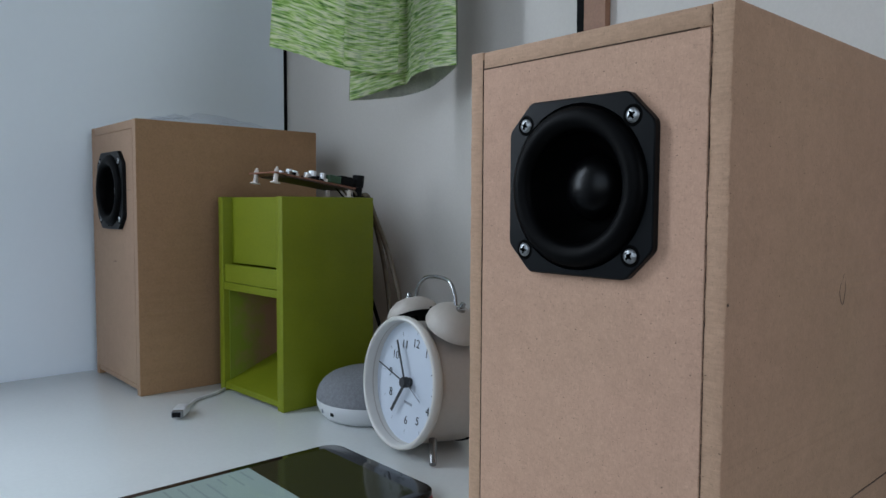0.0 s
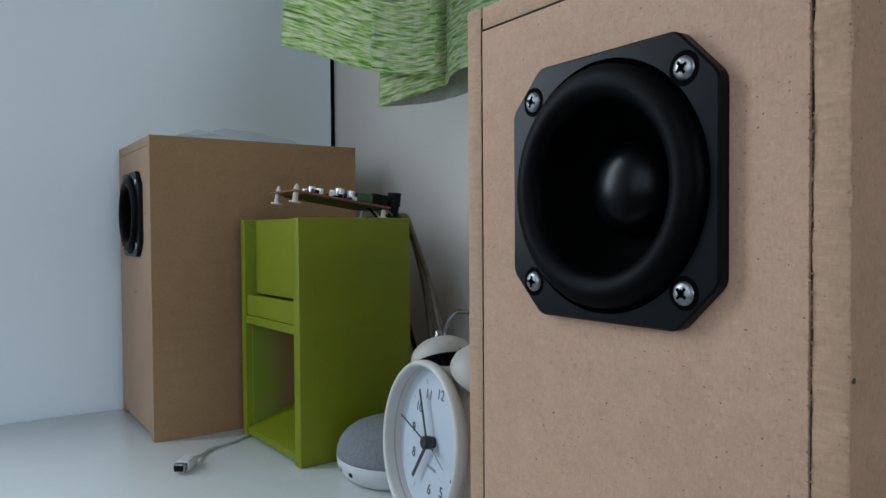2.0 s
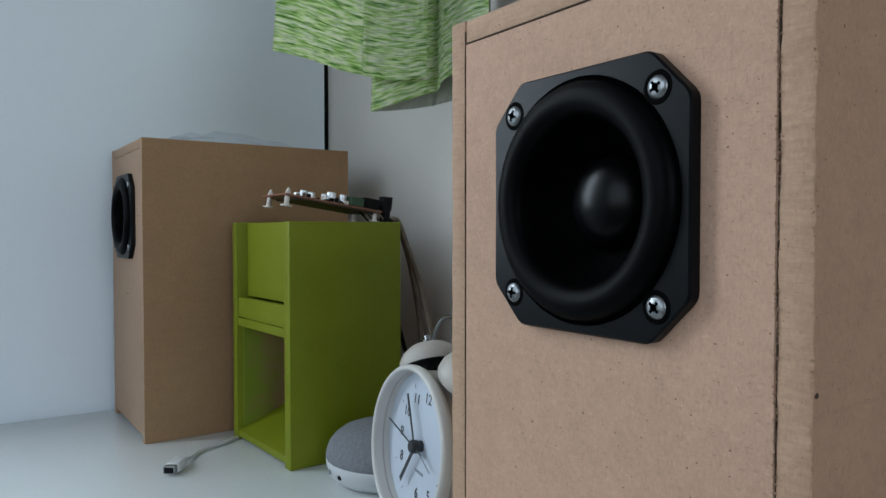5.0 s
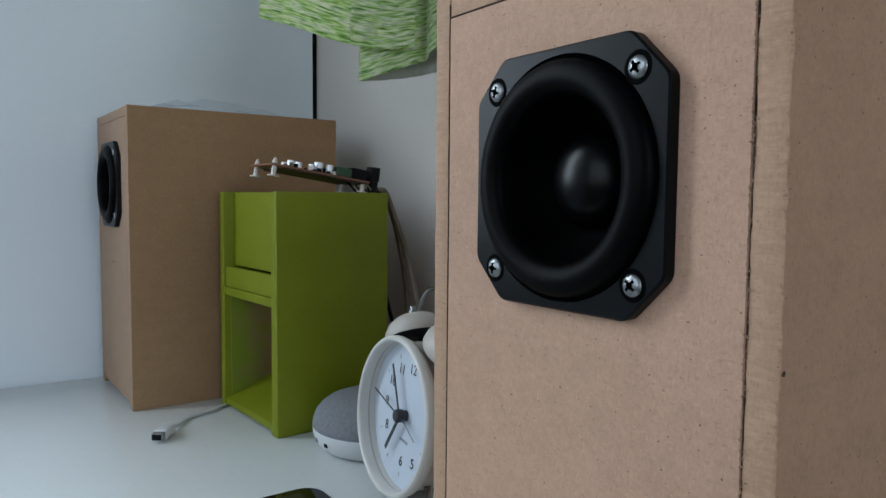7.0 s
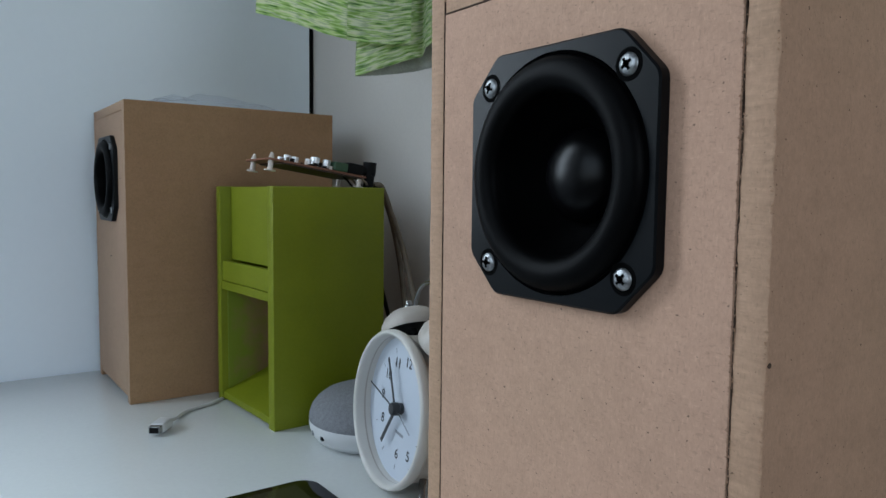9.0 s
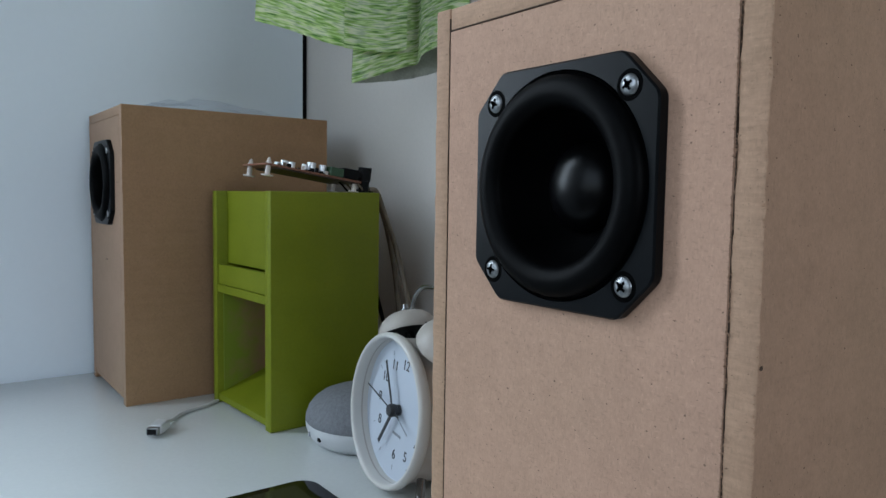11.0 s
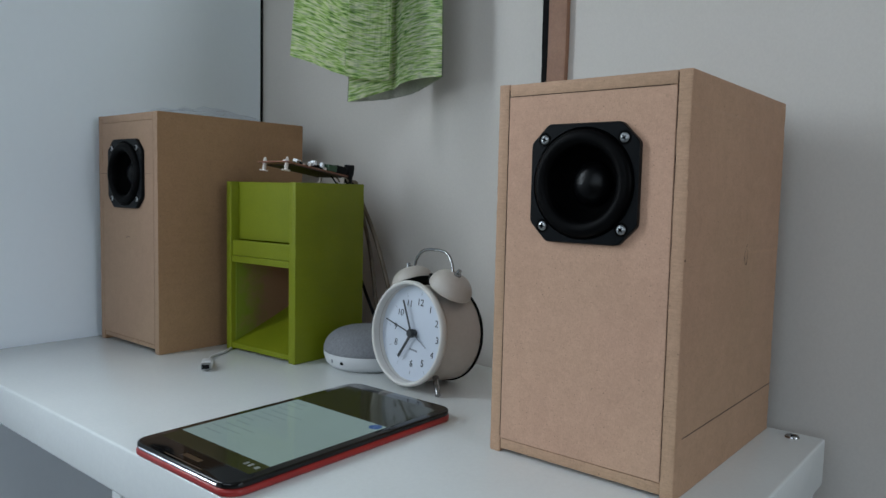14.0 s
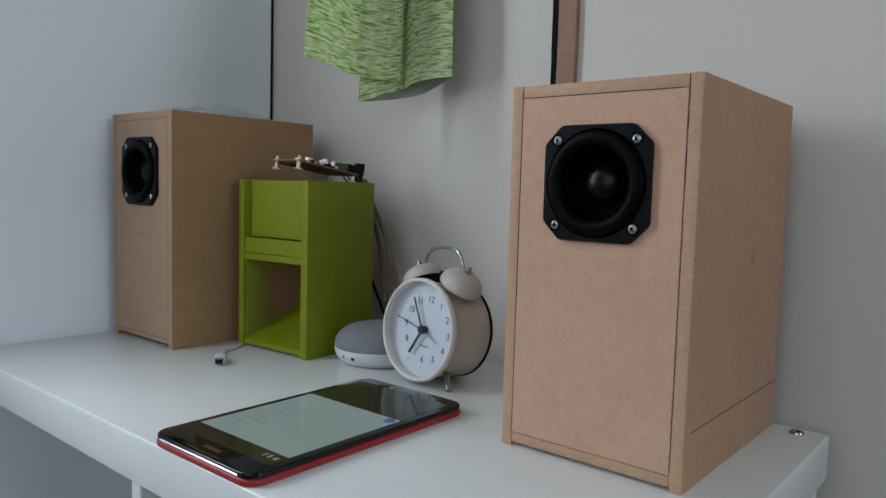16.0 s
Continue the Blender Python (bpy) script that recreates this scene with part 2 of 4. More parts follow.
M_SILVER = mottled("brushed_aluminium_can", (0.62, 0.63, 0.65), (0.78, 0.79, 0.81), 300, 0.3, metal=0.8)
M_CHIP = mottled("black_component_plastic", (0.003, 0.003, 0.0034), (0.006, 0.006, 0.0066), 90, 0.5, spec=0.12)
M_TERMINAL = mottled("green_terminal_plastic", (0.018, 0.052, 0.024), (0.03, 0.075, 0.034), 120, 0.45)
M_TAN_WIRE = mottled("tan_wire_insulation", (0.095, 0.072, 0.048), (0.165, 0.128, 0.085), 120, 0.45)
M_RED = mottled("red_metallic_shell", (0.30, 0.016, 0.014), (0.36, 0.024, 0.020), 60, 0.34)
M_GLASS_BLACK = mottled("black_cover_glass", (0.004, 0.004, 0.004), (0.007, 0.007, 0.007), 20, 0.08, spec=0.3)
M_TRIM = mottled("polished_edge_trim", (0.5, 0.5, 0.52), (0.65, 0.65, 0.67), 60, 0.18, metal=1.0)
M_ICON = mottled("pale_screen_icon", (0.24, 0.26, 0.25), (0.29, 0.31, 0.30), 200, 0.3)
M_LOGO = mottled("dull_gold_mark", (0.055, 0.032, 0.014), (0.085, 0.05, 0.022), 200, 0.35)
M_CLEAR = clear_mat("clear_blister_plastic", (0.95, 0.96, 0.98), 0.10, 0.93)


def screen_mat(name, colour, glow):
    m, nt, b = mat(name, 0.10, 0.0, 0.22)
    c = ramp(nt, noise_tex(nt, coords(nt), 30.0), [(0.3, tuple(0.94 * a for a in colour)), (0.7, colour)])
    b.inputs["Base Color"].default_value = (0.01, 0.01, 0.01, 1)
    nt.links.new(c, b.inputs["Emission Color"])
    b.inputs["Emission Strength"].default_value = glow
    return m


M_PAGE = screen_mat("lit_page_on_screen", (0.27, 0.365, 0.355), 0.62)
M_MENU = screen_mat("dark_lit_screen_area", (0.05, 0.055, 0.02), 0.25)
M_PAGE_TEXT = screen_mat("faint_lines_on_page", (0.225, 0.305, 0.31), 0.6)
M_BLUE_DOT = screen_mat("blue_screen_button", (0.03, 0.10, 0.30), 0.6)


# ---- builders ----
def thing(name, label, category, loc=(0, 0, 0), rot=(0, 0, 0), group="", kind=""):
    ob = new(name)
    ob.empty_display_size = 0.02
    ob.matrix_world = pose(*loc, *rot)
    return tagged(ob, label, category, group, kind)


def part(name, bm, material, parent=None, label="", smooth=None):
    me = bpy.data.meshes.new(name)
    bmesh.ops.recalc_face_normals(bm, faces=bm.faces)
    if smooth is not None:
        for f in bm.faces:
            f.smooth = True
        for e in bm.edges:
            if len(e.link_faces) == 2 and e.calc_face_angle(0) > radians(smooth):
                e.smooth = False
    bm.to_mesh(me)
    bm.free()
    for m in (material if isinstance(material, (list, tuple)) else [material]):
        me.materials.append(m)
    ob = new(name, me)
    if parent:
        ob.parent = parent
    if label:
        tagged(ob, label)
    return ob


def box_bm(x0, x1, y0, y1, z0, z1, bevel=0.0, seg=2, bm=None):
    own = bm is None
    bm = bm or bmesh.new()
    res = bmesh.ops.create_cube(bm, size=1.0)
    vs = res["verts"]
    bmesh.ops.transform(bm, matrix=Matrix.Translation(((x0 + x1) / 2, (y0 + y1) / 2, (z0 + z1) / 2)) @ Matrix.Diagonal((x1 - x0, y1 - y0, z1 - z0, 1)), verts=vs)
    if bevel and own:
        bmesh.ops.bevel(bm, geom=bm.edges[:], offset=bevel, segments=seg, affect='EDGES', profile=0.5)
    return bm


def revolve(profile, n=48, axis='z', bm=None, m=Matrix()):
    """profile: (radius, height) pairs; turned round the axis. Zero radius closes in one point."""
    bm = bm or bmesh.new()
    rings = []
    for r, h in profile:
        ring = []
        for i in range(1 if r < 1e-7 else n):
            a = 2 * math.pi * i / n
            p = {'z': (r * math.cos(a), r * math.sin(a), h), 'x': (h, r * math.cos(a), r * math.sin(a))}[axis]
            ring.append(bm.verts.new(m @ Vector(p)))
        rings.append(ring)
    for a, b in zip(rings, rings[1:]):
        for i in range(n):
            j = (i + 1) % n
            if len(a) == 1 and len(b) == 1:
                continue
            if len(a) == 1:
                bm.faces.new((a[0], b[i], b[j]))
            elif len(b) == 1:
                bm.faces.new((a[i], b[0], a[j]))
            else:
                bm.faces.new((a[i], b[i], b[j], a[j]))
    return bm


def tube(points, r, n=10, bm=None, steps=6):
    """A round wire through the points, smoothed between them."""
    bm = bm or bmesh.new()
    ps = [Vector(p) for p in points]
    line = []
    for i in range(len(ps) - 1):
        p0, p1, p2, p3 = ps[max(i - 1, 0)], ps[i], ps[i + 1], ps[min(i + 2, len(ps) - 1)]
        for k in range(steps):
            t = k / steps
            line.append(0.5 * ((2 * p1) + (p2 - p0) * t + (2 * p0 - 5 * p1 + 4 * p2 - p3) * t * t + (3 * p1 - p0 - 3 * p2 + p3) * t ** 3))
    line.append(ps[-1])
    rings, up = [], None
    for i, p in enumerate(line):
        d = (line[min(i + 1, len(line) - 1)] - line[max(i - 1, 0)]).normalized()
        if up is None:
            up = d.orthogonal()
        up = (up - d * up.dot(d)).normalized()
        side = d.cross(up)
        rings.append([bm.verts.new(p + r * (math.cos(2 * math.pi * k / n) * up + math.sin(2 * math.pi * k / n) * side)) for k in range(n)])
    for a, b in zip(rings, rings[1:]):
        for k in range(n):
            bm.faces.new((a[k], a[(k + 1) % n], b[(k + 1) % n], b[k]))
    bm.faces.new(rings[0][::-1])
    bm.faces.new(rings[-1])
    return bm


def rod(p0, p1, r0, r1=None, n=16, bm=None):
    r1 = r0 if r1 is None else r1
    p0, p1 = Vector(p0), Vector(p1)
    m = Matrix.Translation(p0) @ (p1 - p0).to_track_quat('Z', 'Y').to_matrix().to_4x4()
    h = (p1 - p0).length
    return revolve([(0, 0), (r0, 0), (r1, h), (0, h)], n, 'z', bm, m)


def plate_with_hole(outer, centre, r, x_front, x_back, inset=0.0, n=64, bm=None):
    """A plate in the y-z plane with a round hole; outer is a convex polygon (y, z)."""
    bm = bm or bmesh.new()
    cy, cz = centre
    k = len(outer)
    angles = sorted({round(2 * math.pi * i / n - math.pi, 5) for i in range(n)} | {round(math.atan2(z - cz, y - cy), 5) for y, z in outer})

    def meet(a, grow):
        d = Vector((math.cos(a), math.sin(a)))
        best = None
        for i in range(k):
            p, q = Vector(outer[i]) - Vector(centre), Vector(outer[(i + 1) % k]) - Vector(centre)
            e = q - p
            den = d.x * e.y - d.y * e.x
            if abs(den) < 1e-12:
                continue
            t = (p.x * e.y - p.y * e.x) / den
            s = (p.x * d.y - p.y * d.x) / den
            if t > 0 and -1e-4 <= s <= 1 + 1e-4 and (best is None or t < best):
                best = t
        return d * (best - grow)

    loops = [[], [], [], [], []]
    for a in angles:
        ci = Vector((math.cos(a), math.sin(a))) * r
        o, oi = meet(a, 0), meet(a, inset)
        for lp, (v, x) in zip(loops, ((ci, x_back), (ci, x_front), (oi, x_front), (o, x_front + inset), (o, x_back))):
            lp.append(bm.verts.new((x, cy + v.x, cz + v.y)))
    m = len(angles)
    for a, b in zip(loops, loops[1:] + loops[:1]):
        for i in range(m):
            j = (i + 1) % m
            bm.faces.new((a[i], a[j], b[j], b[i]))
    bmesh.ops.remove_doubles(bm, verts=bm.verts, dist=1e-6)
    return bm


def text_bm(word, size):
    c = bpy.data.curves.new("numeral", 'FONT')
    c.body, c.size, c.extrude, c.align_x, c.align_y = word, size, 0.00008, 'CENTER', 'CENTER'
    ob = new("numeral", c)
    me = bpy.data.meshes.new_from_object(ob.evaluated_get(bpy.context.evaluated_depsgraph_get()))
    bpy.data.objects.remove(ob)
    bm = bmesh.new()
    bm.from_mesh(me)
    return bm


# ---- the room ----
X_BACK, Y_LEFT, X_W, Y_R, Z_F, Z_C = 0.505, 0.886, -1.5, -2.4, -0.73, 1.65


def structure(name, bm, material, label, category):
    return tagged(part(name, bm, material), label, category, "", "structure")


structure("floor", box_bm(X_W - 0.1, X_BACK + 0.1, Y_R - 0.1, Y_LEFT + 0.2, Z_F - 0.1, Z_F), M_FLOOR, "grey-beige room floor under the white desk", "floor")
structure("ceiling", box_bm(X_W - 0.1, X_BACK + 0.1, Y_R - 0.1, Y_LEFT + 0.2, Z_C, Z_C + 0.1), M_DIM_ROOM, "unseen ceiling, dark grey to cut bounced light", "ceiling")
structure("wall_east", box_bm(X_BACK, X_BACK + 0.1, Y_R - 0.1, Y_LEFT + 0.2, Z_F, Z_C), M_BACK, "grey-white papered wall behind the desk", "wall")
bm = box_bm(SIDE_X1, 0.4978, Y_LEFT, Y_LEFT + 0.2, Z_F, Z_C)
for b in ((X_W, SIDE_X0, Z_F, Z_C), (SIDE_X0, SIDE_X1, Z_F, SIDE_Z0), (SIDE_X0, SIDE_X1, SIDE_Z1, Z_C)):
    box_bm(b[0], b[1], Y_LEFT, Y_LEFT + 0.2, b[2], b[3], bm=bm)
structure("wall_north", bm, M_LEFT, "smooth cool white wall panel beside the desk", "wall")
bm = box_bm(X_W, SOUTH_X0, Y_R - 0.1, Y_R, Z_F, Z_C)
for b in ((SOUTH_X1, X_BACK, Z_F, Z_C), (SOUTH_X0, SOUTH_X1, Z_F, SOUTH_Z0), (SOUTH_X0, SOUTH_X1, SOUTH_Z1, Z_C)):
    box_bm(b[0], b[1], Y_R - 0.1, Y_R, b[2], b[3], bm=bm)
structure("wall_south", bm, M_DIM_ROOM, "unseen room wall with a window opening, dark grey to cut bounced light", "wall")
bm = box_bm(X_W - 0.1, X_W, Y_R - 0.1, WIN_Y0, Z_F, Z_C)
for b in ((WIN_Y1, Y_LEFT + 0.2, Z_F, Z_C), (WIN_Y0, WIN_Y1, Z_F, WIN_Z0), (WIN_Y0, WIN_Y1, WIN_Z1, Z_C)):
    box_bm(X_W - 0.1, X_W, *b, bm=bm)
structure("wall_west", bm, M_DIM_ROOM, "unseen room wall with a window opening, dark grey to cut bounced light", "wall")
structure("trim", box_bm(0.4985, 0.5045, Y_LEFT + 0.003, Y_LEFT + 0.012, Z_F, Z_C), M_BLACK, "black seal in the gap between panel and wall", "trim")


# ---- the desk ----
def desk():
    d = thing("desk", "white lacquered desk with a thick square-edged top", "desk", (0.284, 0.49, 0))
    x0, x1, y0, y1 = 0.0895 - 0.284, 0.4715 - 0.284, 0.1085 - 0.49, 0.8806 - 0.49
    part("tabletop", box_bm(x0, x1, y0, y1, -0.0375, 0, 0.0019, 3), M_TABLE, d, smooth=40)
    for x, y in ((x0 + 0.0015, y0 + 0.006), (x1 - 0.032, y0 + 0.006), (x0 + 0.0015, 0.0), (x1 - 0.032, 0.0)):
        part("leg", box_bm(x, x + 0.030, y, y + 0.014, Z_F, -0.0377, 0.001, 1), M_TABLE, d)
    part("rail", box_bm(x0 + 0.032, x1 - 0.033, y0 + 0.007, y0 + 0.019, -0.074, -0.0380, 0.001, 1), M_TABLE, d)
    bm = revolve([(0, 0.0006), (0.0032, 0.0008), (0.0036, 0.0014), (0.0050, 0.0014), (0.0056, 0.0002), (0.0056, -0.001)], 28, 'z', None, Matrix.Translation((0.457 - 0.284, 0.1295 - 0.49, 0)))
    cap = part("screw_cap", bm, M_CHROME, d, "round chrome cam-lock cap", 30)
    # dark bar on the cap, painting the shade in its slot
    part("slot", box_bm(0.1702, 0.1758, -0.3611, -0.3599, 0.0006, 0.0012), M_RECESS_SHADE, cap)


desk()


# ---- loudspeakers ----
def jagged(y, z0, z1, x, w, rnd, n=90):
    """A ragged upright strip that lies in a joint."""
    bm = bmesh.new()
    rows = []
    for i in range(n + 1):
        z = z0 + (z1 - z0) * i / n
        k = noise.noise((z * 60, y * 90, rnd)) * 0.5 + noise.noise((z * 900, y, rnd + 7)) * 0.9
        a, b = w * max(0.12, 0.55 + 1.3 * k), w * max(0.12, 0.55 - 1.1 * k)
        yc = y + w * (0.8 * noise.noise((z * 130, rnd, 3)) + 0.4 * noise.noise((z * 520, rnd, 5)))
        rows.append([bm.verts.new((xx, yy, z)) for xx, yy in ((x + 0.001, yc - a), (x, yc - 0.6 * a), (x, yc + 0.6 * b), (x + 0.001, yc + b))])
    for a, b in zip(rows, rows[1:]):
        for k in range(3):
            bm.faces.new((a[k], a[k + 1], b[k + 1], b[k]))
    return bm


def rough_edge(bm, amount, seed):
    for v in bm.verts:
        v.co += noise.noise_vector(v.co * 130 + Vector((seed, 0, 0))) * amount + noise.noise_vector(v.co * 610 + Vector((0, seed, 0))) * amount * 0.7
    return bm


def panel(x0, x1, y0, y1, z0, z1, bevel, seed, cuts=90, amount=0.00024):
    """A sawn board whose arrises are a little worn and uneven."""
    bm = box_bm(x0, x1, y0, y1, z0, z1)
    long_edges = [e for e in bm.edges if abs((e.verts[0].co - e.verts[1].co).z) > 0.1]
    if long_edges:
        bmesh.ops.subdivide_edges(bm, edges=long_edges, cuts=cuts, use_grid_fill=True)
    sharp = [e for e in bm.edges if len(e.link_faces) == 2 and e.calc_face_angle(0) > 1.0]
    bmesh.ops.bevel(bm, geom=sharp, offset=bevel, segments=2, affect='EDGES', profile=0.5)
    rough_edge(bm, amount, seed)
    bm.normal_update()
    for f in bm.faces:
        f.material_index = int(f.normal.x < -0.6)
    return bm


def rounded(points, r, n=3):
    """The same convex outline with every corner rounded off."""
    out = []
    for i, p in enumerate(points):
        p, a, b = Vector(p), Vector(points[i - 1]), Vector(points[(i + 1) % len(points)])
        p0, p1 = p + (a - p).normalized() * r, p + (b - p).normalized() * r
        out += [tuple((1 - t) ** 2 * p0 + 2 * t * (1 - t) * p + t * t * p1) for t in [k / n for k in range(n + 1)]]
    return out


def driver(parent, y, z):
    """Square-flanged full-range driver, standing proud of the baffle, its roll surround bulging in front of the flange."""
    h, c = 0.0391, 0.0128
    octo = [(y - h, z - h + c), (y - h + c, z - h), (y + h - c, z - h), (y + h, z - h + c), (y + h, z + h - c), (y + h - c, z + h), (y - h + c, z + h), (y - h, z + h - c)]
    d = part("driver", plate_with_hole(rounded(octo, 0.0022), (y, z), 0.0366, -0.0052, 0.0, 0.0006, 72), M_FRAME, parent, "black square driver with cut corners", 35)
    at = Matrix.Translation((0, y, z))
    part("groove", revolve([(0.0366, -0.0046), (0.0366, -0.0030), (0.0352, -0.0030)], 72, 'x', None, at), M_RECESS_SHADE, d, "dark gap round the surround")
    roll = [(0.0361, -0.0026), (0.0361, -0.0046), (0.0357, -0.0051)]
    for i in range(15):
        a = math.pi * i / 14
        roll.append((0.0302 + 0.0052 * math.cos(a), -0.0046 - 0.0047 * math.sin(a) ** 0.9))
    roll += [(0.0247, -0.0030), (0.0243, -0.0010)]
    part("surround", revolve(roll, 72, 'x', None, at), M_RUBBER, d, "black half-roll rubber surround", 60)
    cone = [(0.0246, -0.0026), (0.0232, 0.0012), (0.0205, 0.0052), (0.0165, 0.0090), (0.0128, 0.0116), (0.0118, 0.0130)]
    part("cone", revolve(cone, 72, 'x', None, at), M_CONE, d, "matt black cone", 60)
    dome = [(0.0148, 0.0104)] + [(0.0148 * math.cos(a), 0.0100 - 0.0096 * math.sin(a)) for a in [math.pi / 2 * i / 10 for i in range(10)]] + [(0, 0.0004)]
    part("dust_cap", revolve(dome, 56, 'x', None, at), M_DOME, d, "satin black domed dust cap", 80)
    for i, (sy, sz) in enumerate(((1, 1), (-1, 1), (1, -1), (-1, -1))):
        o = Matrix.Translation((0, y + sy * 0.0288, z + sz * 0.0288))
        # flat dark disc on the flange, painting the shade of a recess
        part("screw_recess_shade", revolve([(0, -0.00535), (0.0043, -0.00535), (0.0048, -0.0051)], 28, 'x', None, o), M_RECESS_SHADE, d)
        part("screw", revolve([(0, -0.0065), (0.0012, -0.00645), (0.0023, -0.0062), (0.0030, -0.0057), (0.0032, -0.0053)], 28, 'x', None, o), M_ZINC, d, "zinc cross-head screw", 40)
        # raised dark cross, painting the shade in the screw's slots
        bm = bmesh.new()
        for w, l in ((0.00038, 0.0018), (0.0018, 0.00038), (0.0008, 0.0008)):
            box_bm(-0.00662, -0.0058, -w, w, -l, l, bm=bm)
        bmesh.ops.transform(bm, matrix=o @ pose(0, 0, 0, 20 + 37 * i), verts=bm.verts)
        part("screw_slot_shade", bm, M_RECESS_SHADE, d)
    d.location.x += 0.0012


def fibres(y, z0, z1, x, side, seed, count):
    """Torn fibres and flakes that stand out along one side of a joint."""
    rnd = random.Random(seed)
    bm = bmesh.new()
    for _ in range(count):
        z = rnd.uniform(z0, z1)
        if noise.noise((z * 70, seed, 1.0)) < rnd.uniform(-0.5, 0.25):
            continue
        l, w, a = rnd.uniform(0.0003, 0.0010), rnd.uniform(0.00009, 0.00028), rnd.uniform(0.15, 1.4)
        d, q = Vector((rnd.uniform(-0.35, -0.05), side * math.cos(a), rnd.choice((-1, 1)) * math.sin(a))), Vector((0, math.sin(a), side * math.cos(a)))
        p = Vector((x, y + rnd.uniform(-0.0001, 0.0002), z))
        vs = [bm.verts.new(v) for v in (p - q * w, p + q * w, p + d * l, p + d * l * 0.4 + Vector((-w * 1.6, 0, 0)))]
        for f in ((0, 1, 3), (1, 2, 3), (2, 0, 3), (0, 2, 1)):
            bm.faces.new([vs[k] for k in f])
    return bm


def loudspeaker(x, y0, y1, depth, height, dy, dz, label, marks, face, edge, cut):
    w, t = y1 - y0, 0.0086
    sp = thing("loudspeaker", label, "loudspeaker", (x, (y0 + y1) / 2, 0), group="pair of loudspeakers")
    h = w / 2
    # edge: board colour with shade mixed in, darker than the front face
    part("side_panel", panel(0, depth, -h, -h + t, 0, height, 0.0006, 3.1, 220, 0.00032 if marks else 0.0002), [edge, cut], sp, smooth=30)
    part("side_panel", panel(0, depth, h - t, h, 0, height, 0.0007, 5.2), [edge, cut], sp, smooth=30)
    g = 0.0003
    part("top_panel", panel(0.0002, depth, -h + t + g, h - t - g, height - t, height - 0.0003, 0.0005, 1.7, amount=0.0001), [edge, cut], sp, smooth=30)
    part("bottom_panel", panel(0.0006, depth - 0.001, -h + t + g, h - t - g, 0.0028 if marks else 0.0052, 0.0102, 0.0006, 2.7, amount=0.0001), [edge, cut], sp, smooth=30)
    rect = [(-h + t + g, 0.0106), (h - t - g, 0.0106), (h - t - g, height - t - g), (-h + t + g, height - t - g)]
    part("front_baffle", plate_with_hole(rect, (dy, dz), 0.035, 0.0, 0.009, 0.0004, 64), face, sp)
    part("back_panel", box_bm(depth - 0.009, depth - 0.0004, -h + t + g, h - t - g, 0.0106, height - t - g), face, sp)
    if marks:
        part("joint", jagged(-h + t, 0.012, height - 0.002, -0.0002, 0.00021, 1.0 + x, 900), M_JOINT, sp, "crumbly dark joint line")
        part("joint_fringe", fibres(-h + t + 0.0002, 0.012, height - 0.003, -0.0002, 1, 9, 900), M_CRUMB, sp, "torn fibres along the joint")
        part("joint_fringe", fibres(-h + t - 0.0002, 0.012, height - 0.003, -0.0002, -1, 4, 260), M_SAWN, sp, "torn fibres along the joint")
        part("worn_arris", fibres(-h + 0.0002, 0.002, height - 0.002, 0.0, 1, 6, 420), M_SAWN, sp, "chipped edge of the side board")
        part("joint", jagged(h - t, 0.012, height - 0.004, -0.0001, 0.00021, 4.0 + x, 300), M_JOINT, sp, "thin dark joint line")
        bm = box_bm(-0.0003, 0.001, -h + t + 0.005, h - t - 0.0005, height - t - 0.00028, height - t + 0.00012)
        part("joint", bm, M_JOINT, sp, "thin dark joint line")
    driver(sp, dy, dz)
    if marks:
        part("pencil_line", box_bm(0.010, depth - 0.0005, -h - 0.0003, -h + 0.0005, 0.0380, 0.0386), M_PENCIL, sp, "thin dark line along the side")
        part("pencil_mark", tube([(0.118, -h - 0.0001, 0.155), (0.1125, -h - 0.0001, 0.147), (0.117, -h - 0.0001, 0.140), (0.120, -h - 0.0001, 0.148), (0.1185, -h - 0.0001, 0.153)], 0.00014, 6), M_PENCIL, sp, "small faint pencil scribble")
        part("dent", revolve([(0, 0.0003), (0.0007, 0.0002), (0.0009, -0.0004)], 10, 'z', None, Matrix.Translation((0.0012, -h, 0.150)) @ pose(0, 0, 0, 90)), M_JOINT, sp, "small dark dent")
    else:
        for a, b in ((-h + 0.014, dy - 0.0392), (dy + 0.0392, h - 0.001)):
            part("pencil_line", box_bm(-0.0002, 0.0006, a, b, dz - 0.0002, dz + 0.0002), M_PENCIL, sp, "thin pencil line beside the driver")
        part("pencil_mark", tube([(-0.0001, 0.003, 0.127), (-0.0001, -0.003, 0.1285), (-0.0001, -0.006, 0.1275)], 0.0003, 6), M_PENCIL, sp, "short faint mark")
    return sp


loudspeaker(0.2698, 0.1510, 0.2896, 0.196, 0.2637, 0.2195 - 0.2203, 0.1953, "raw brown fibreboard loudspeaker with crumbly edges on the desk", True, M_BOARD, M_BOARD_SHADED, M_SAWN)
loudspeaker(0.2515, 0.7295, 0.8662, 0.199, 0.2682, 0.7966 - 0.79785, 0.2004, "raw brown fibreboard loudspeaker standing by the white panel", False, M_BOARD_DARK, M_BOARD_DARK_SHADED, M_BOARD_DARK)


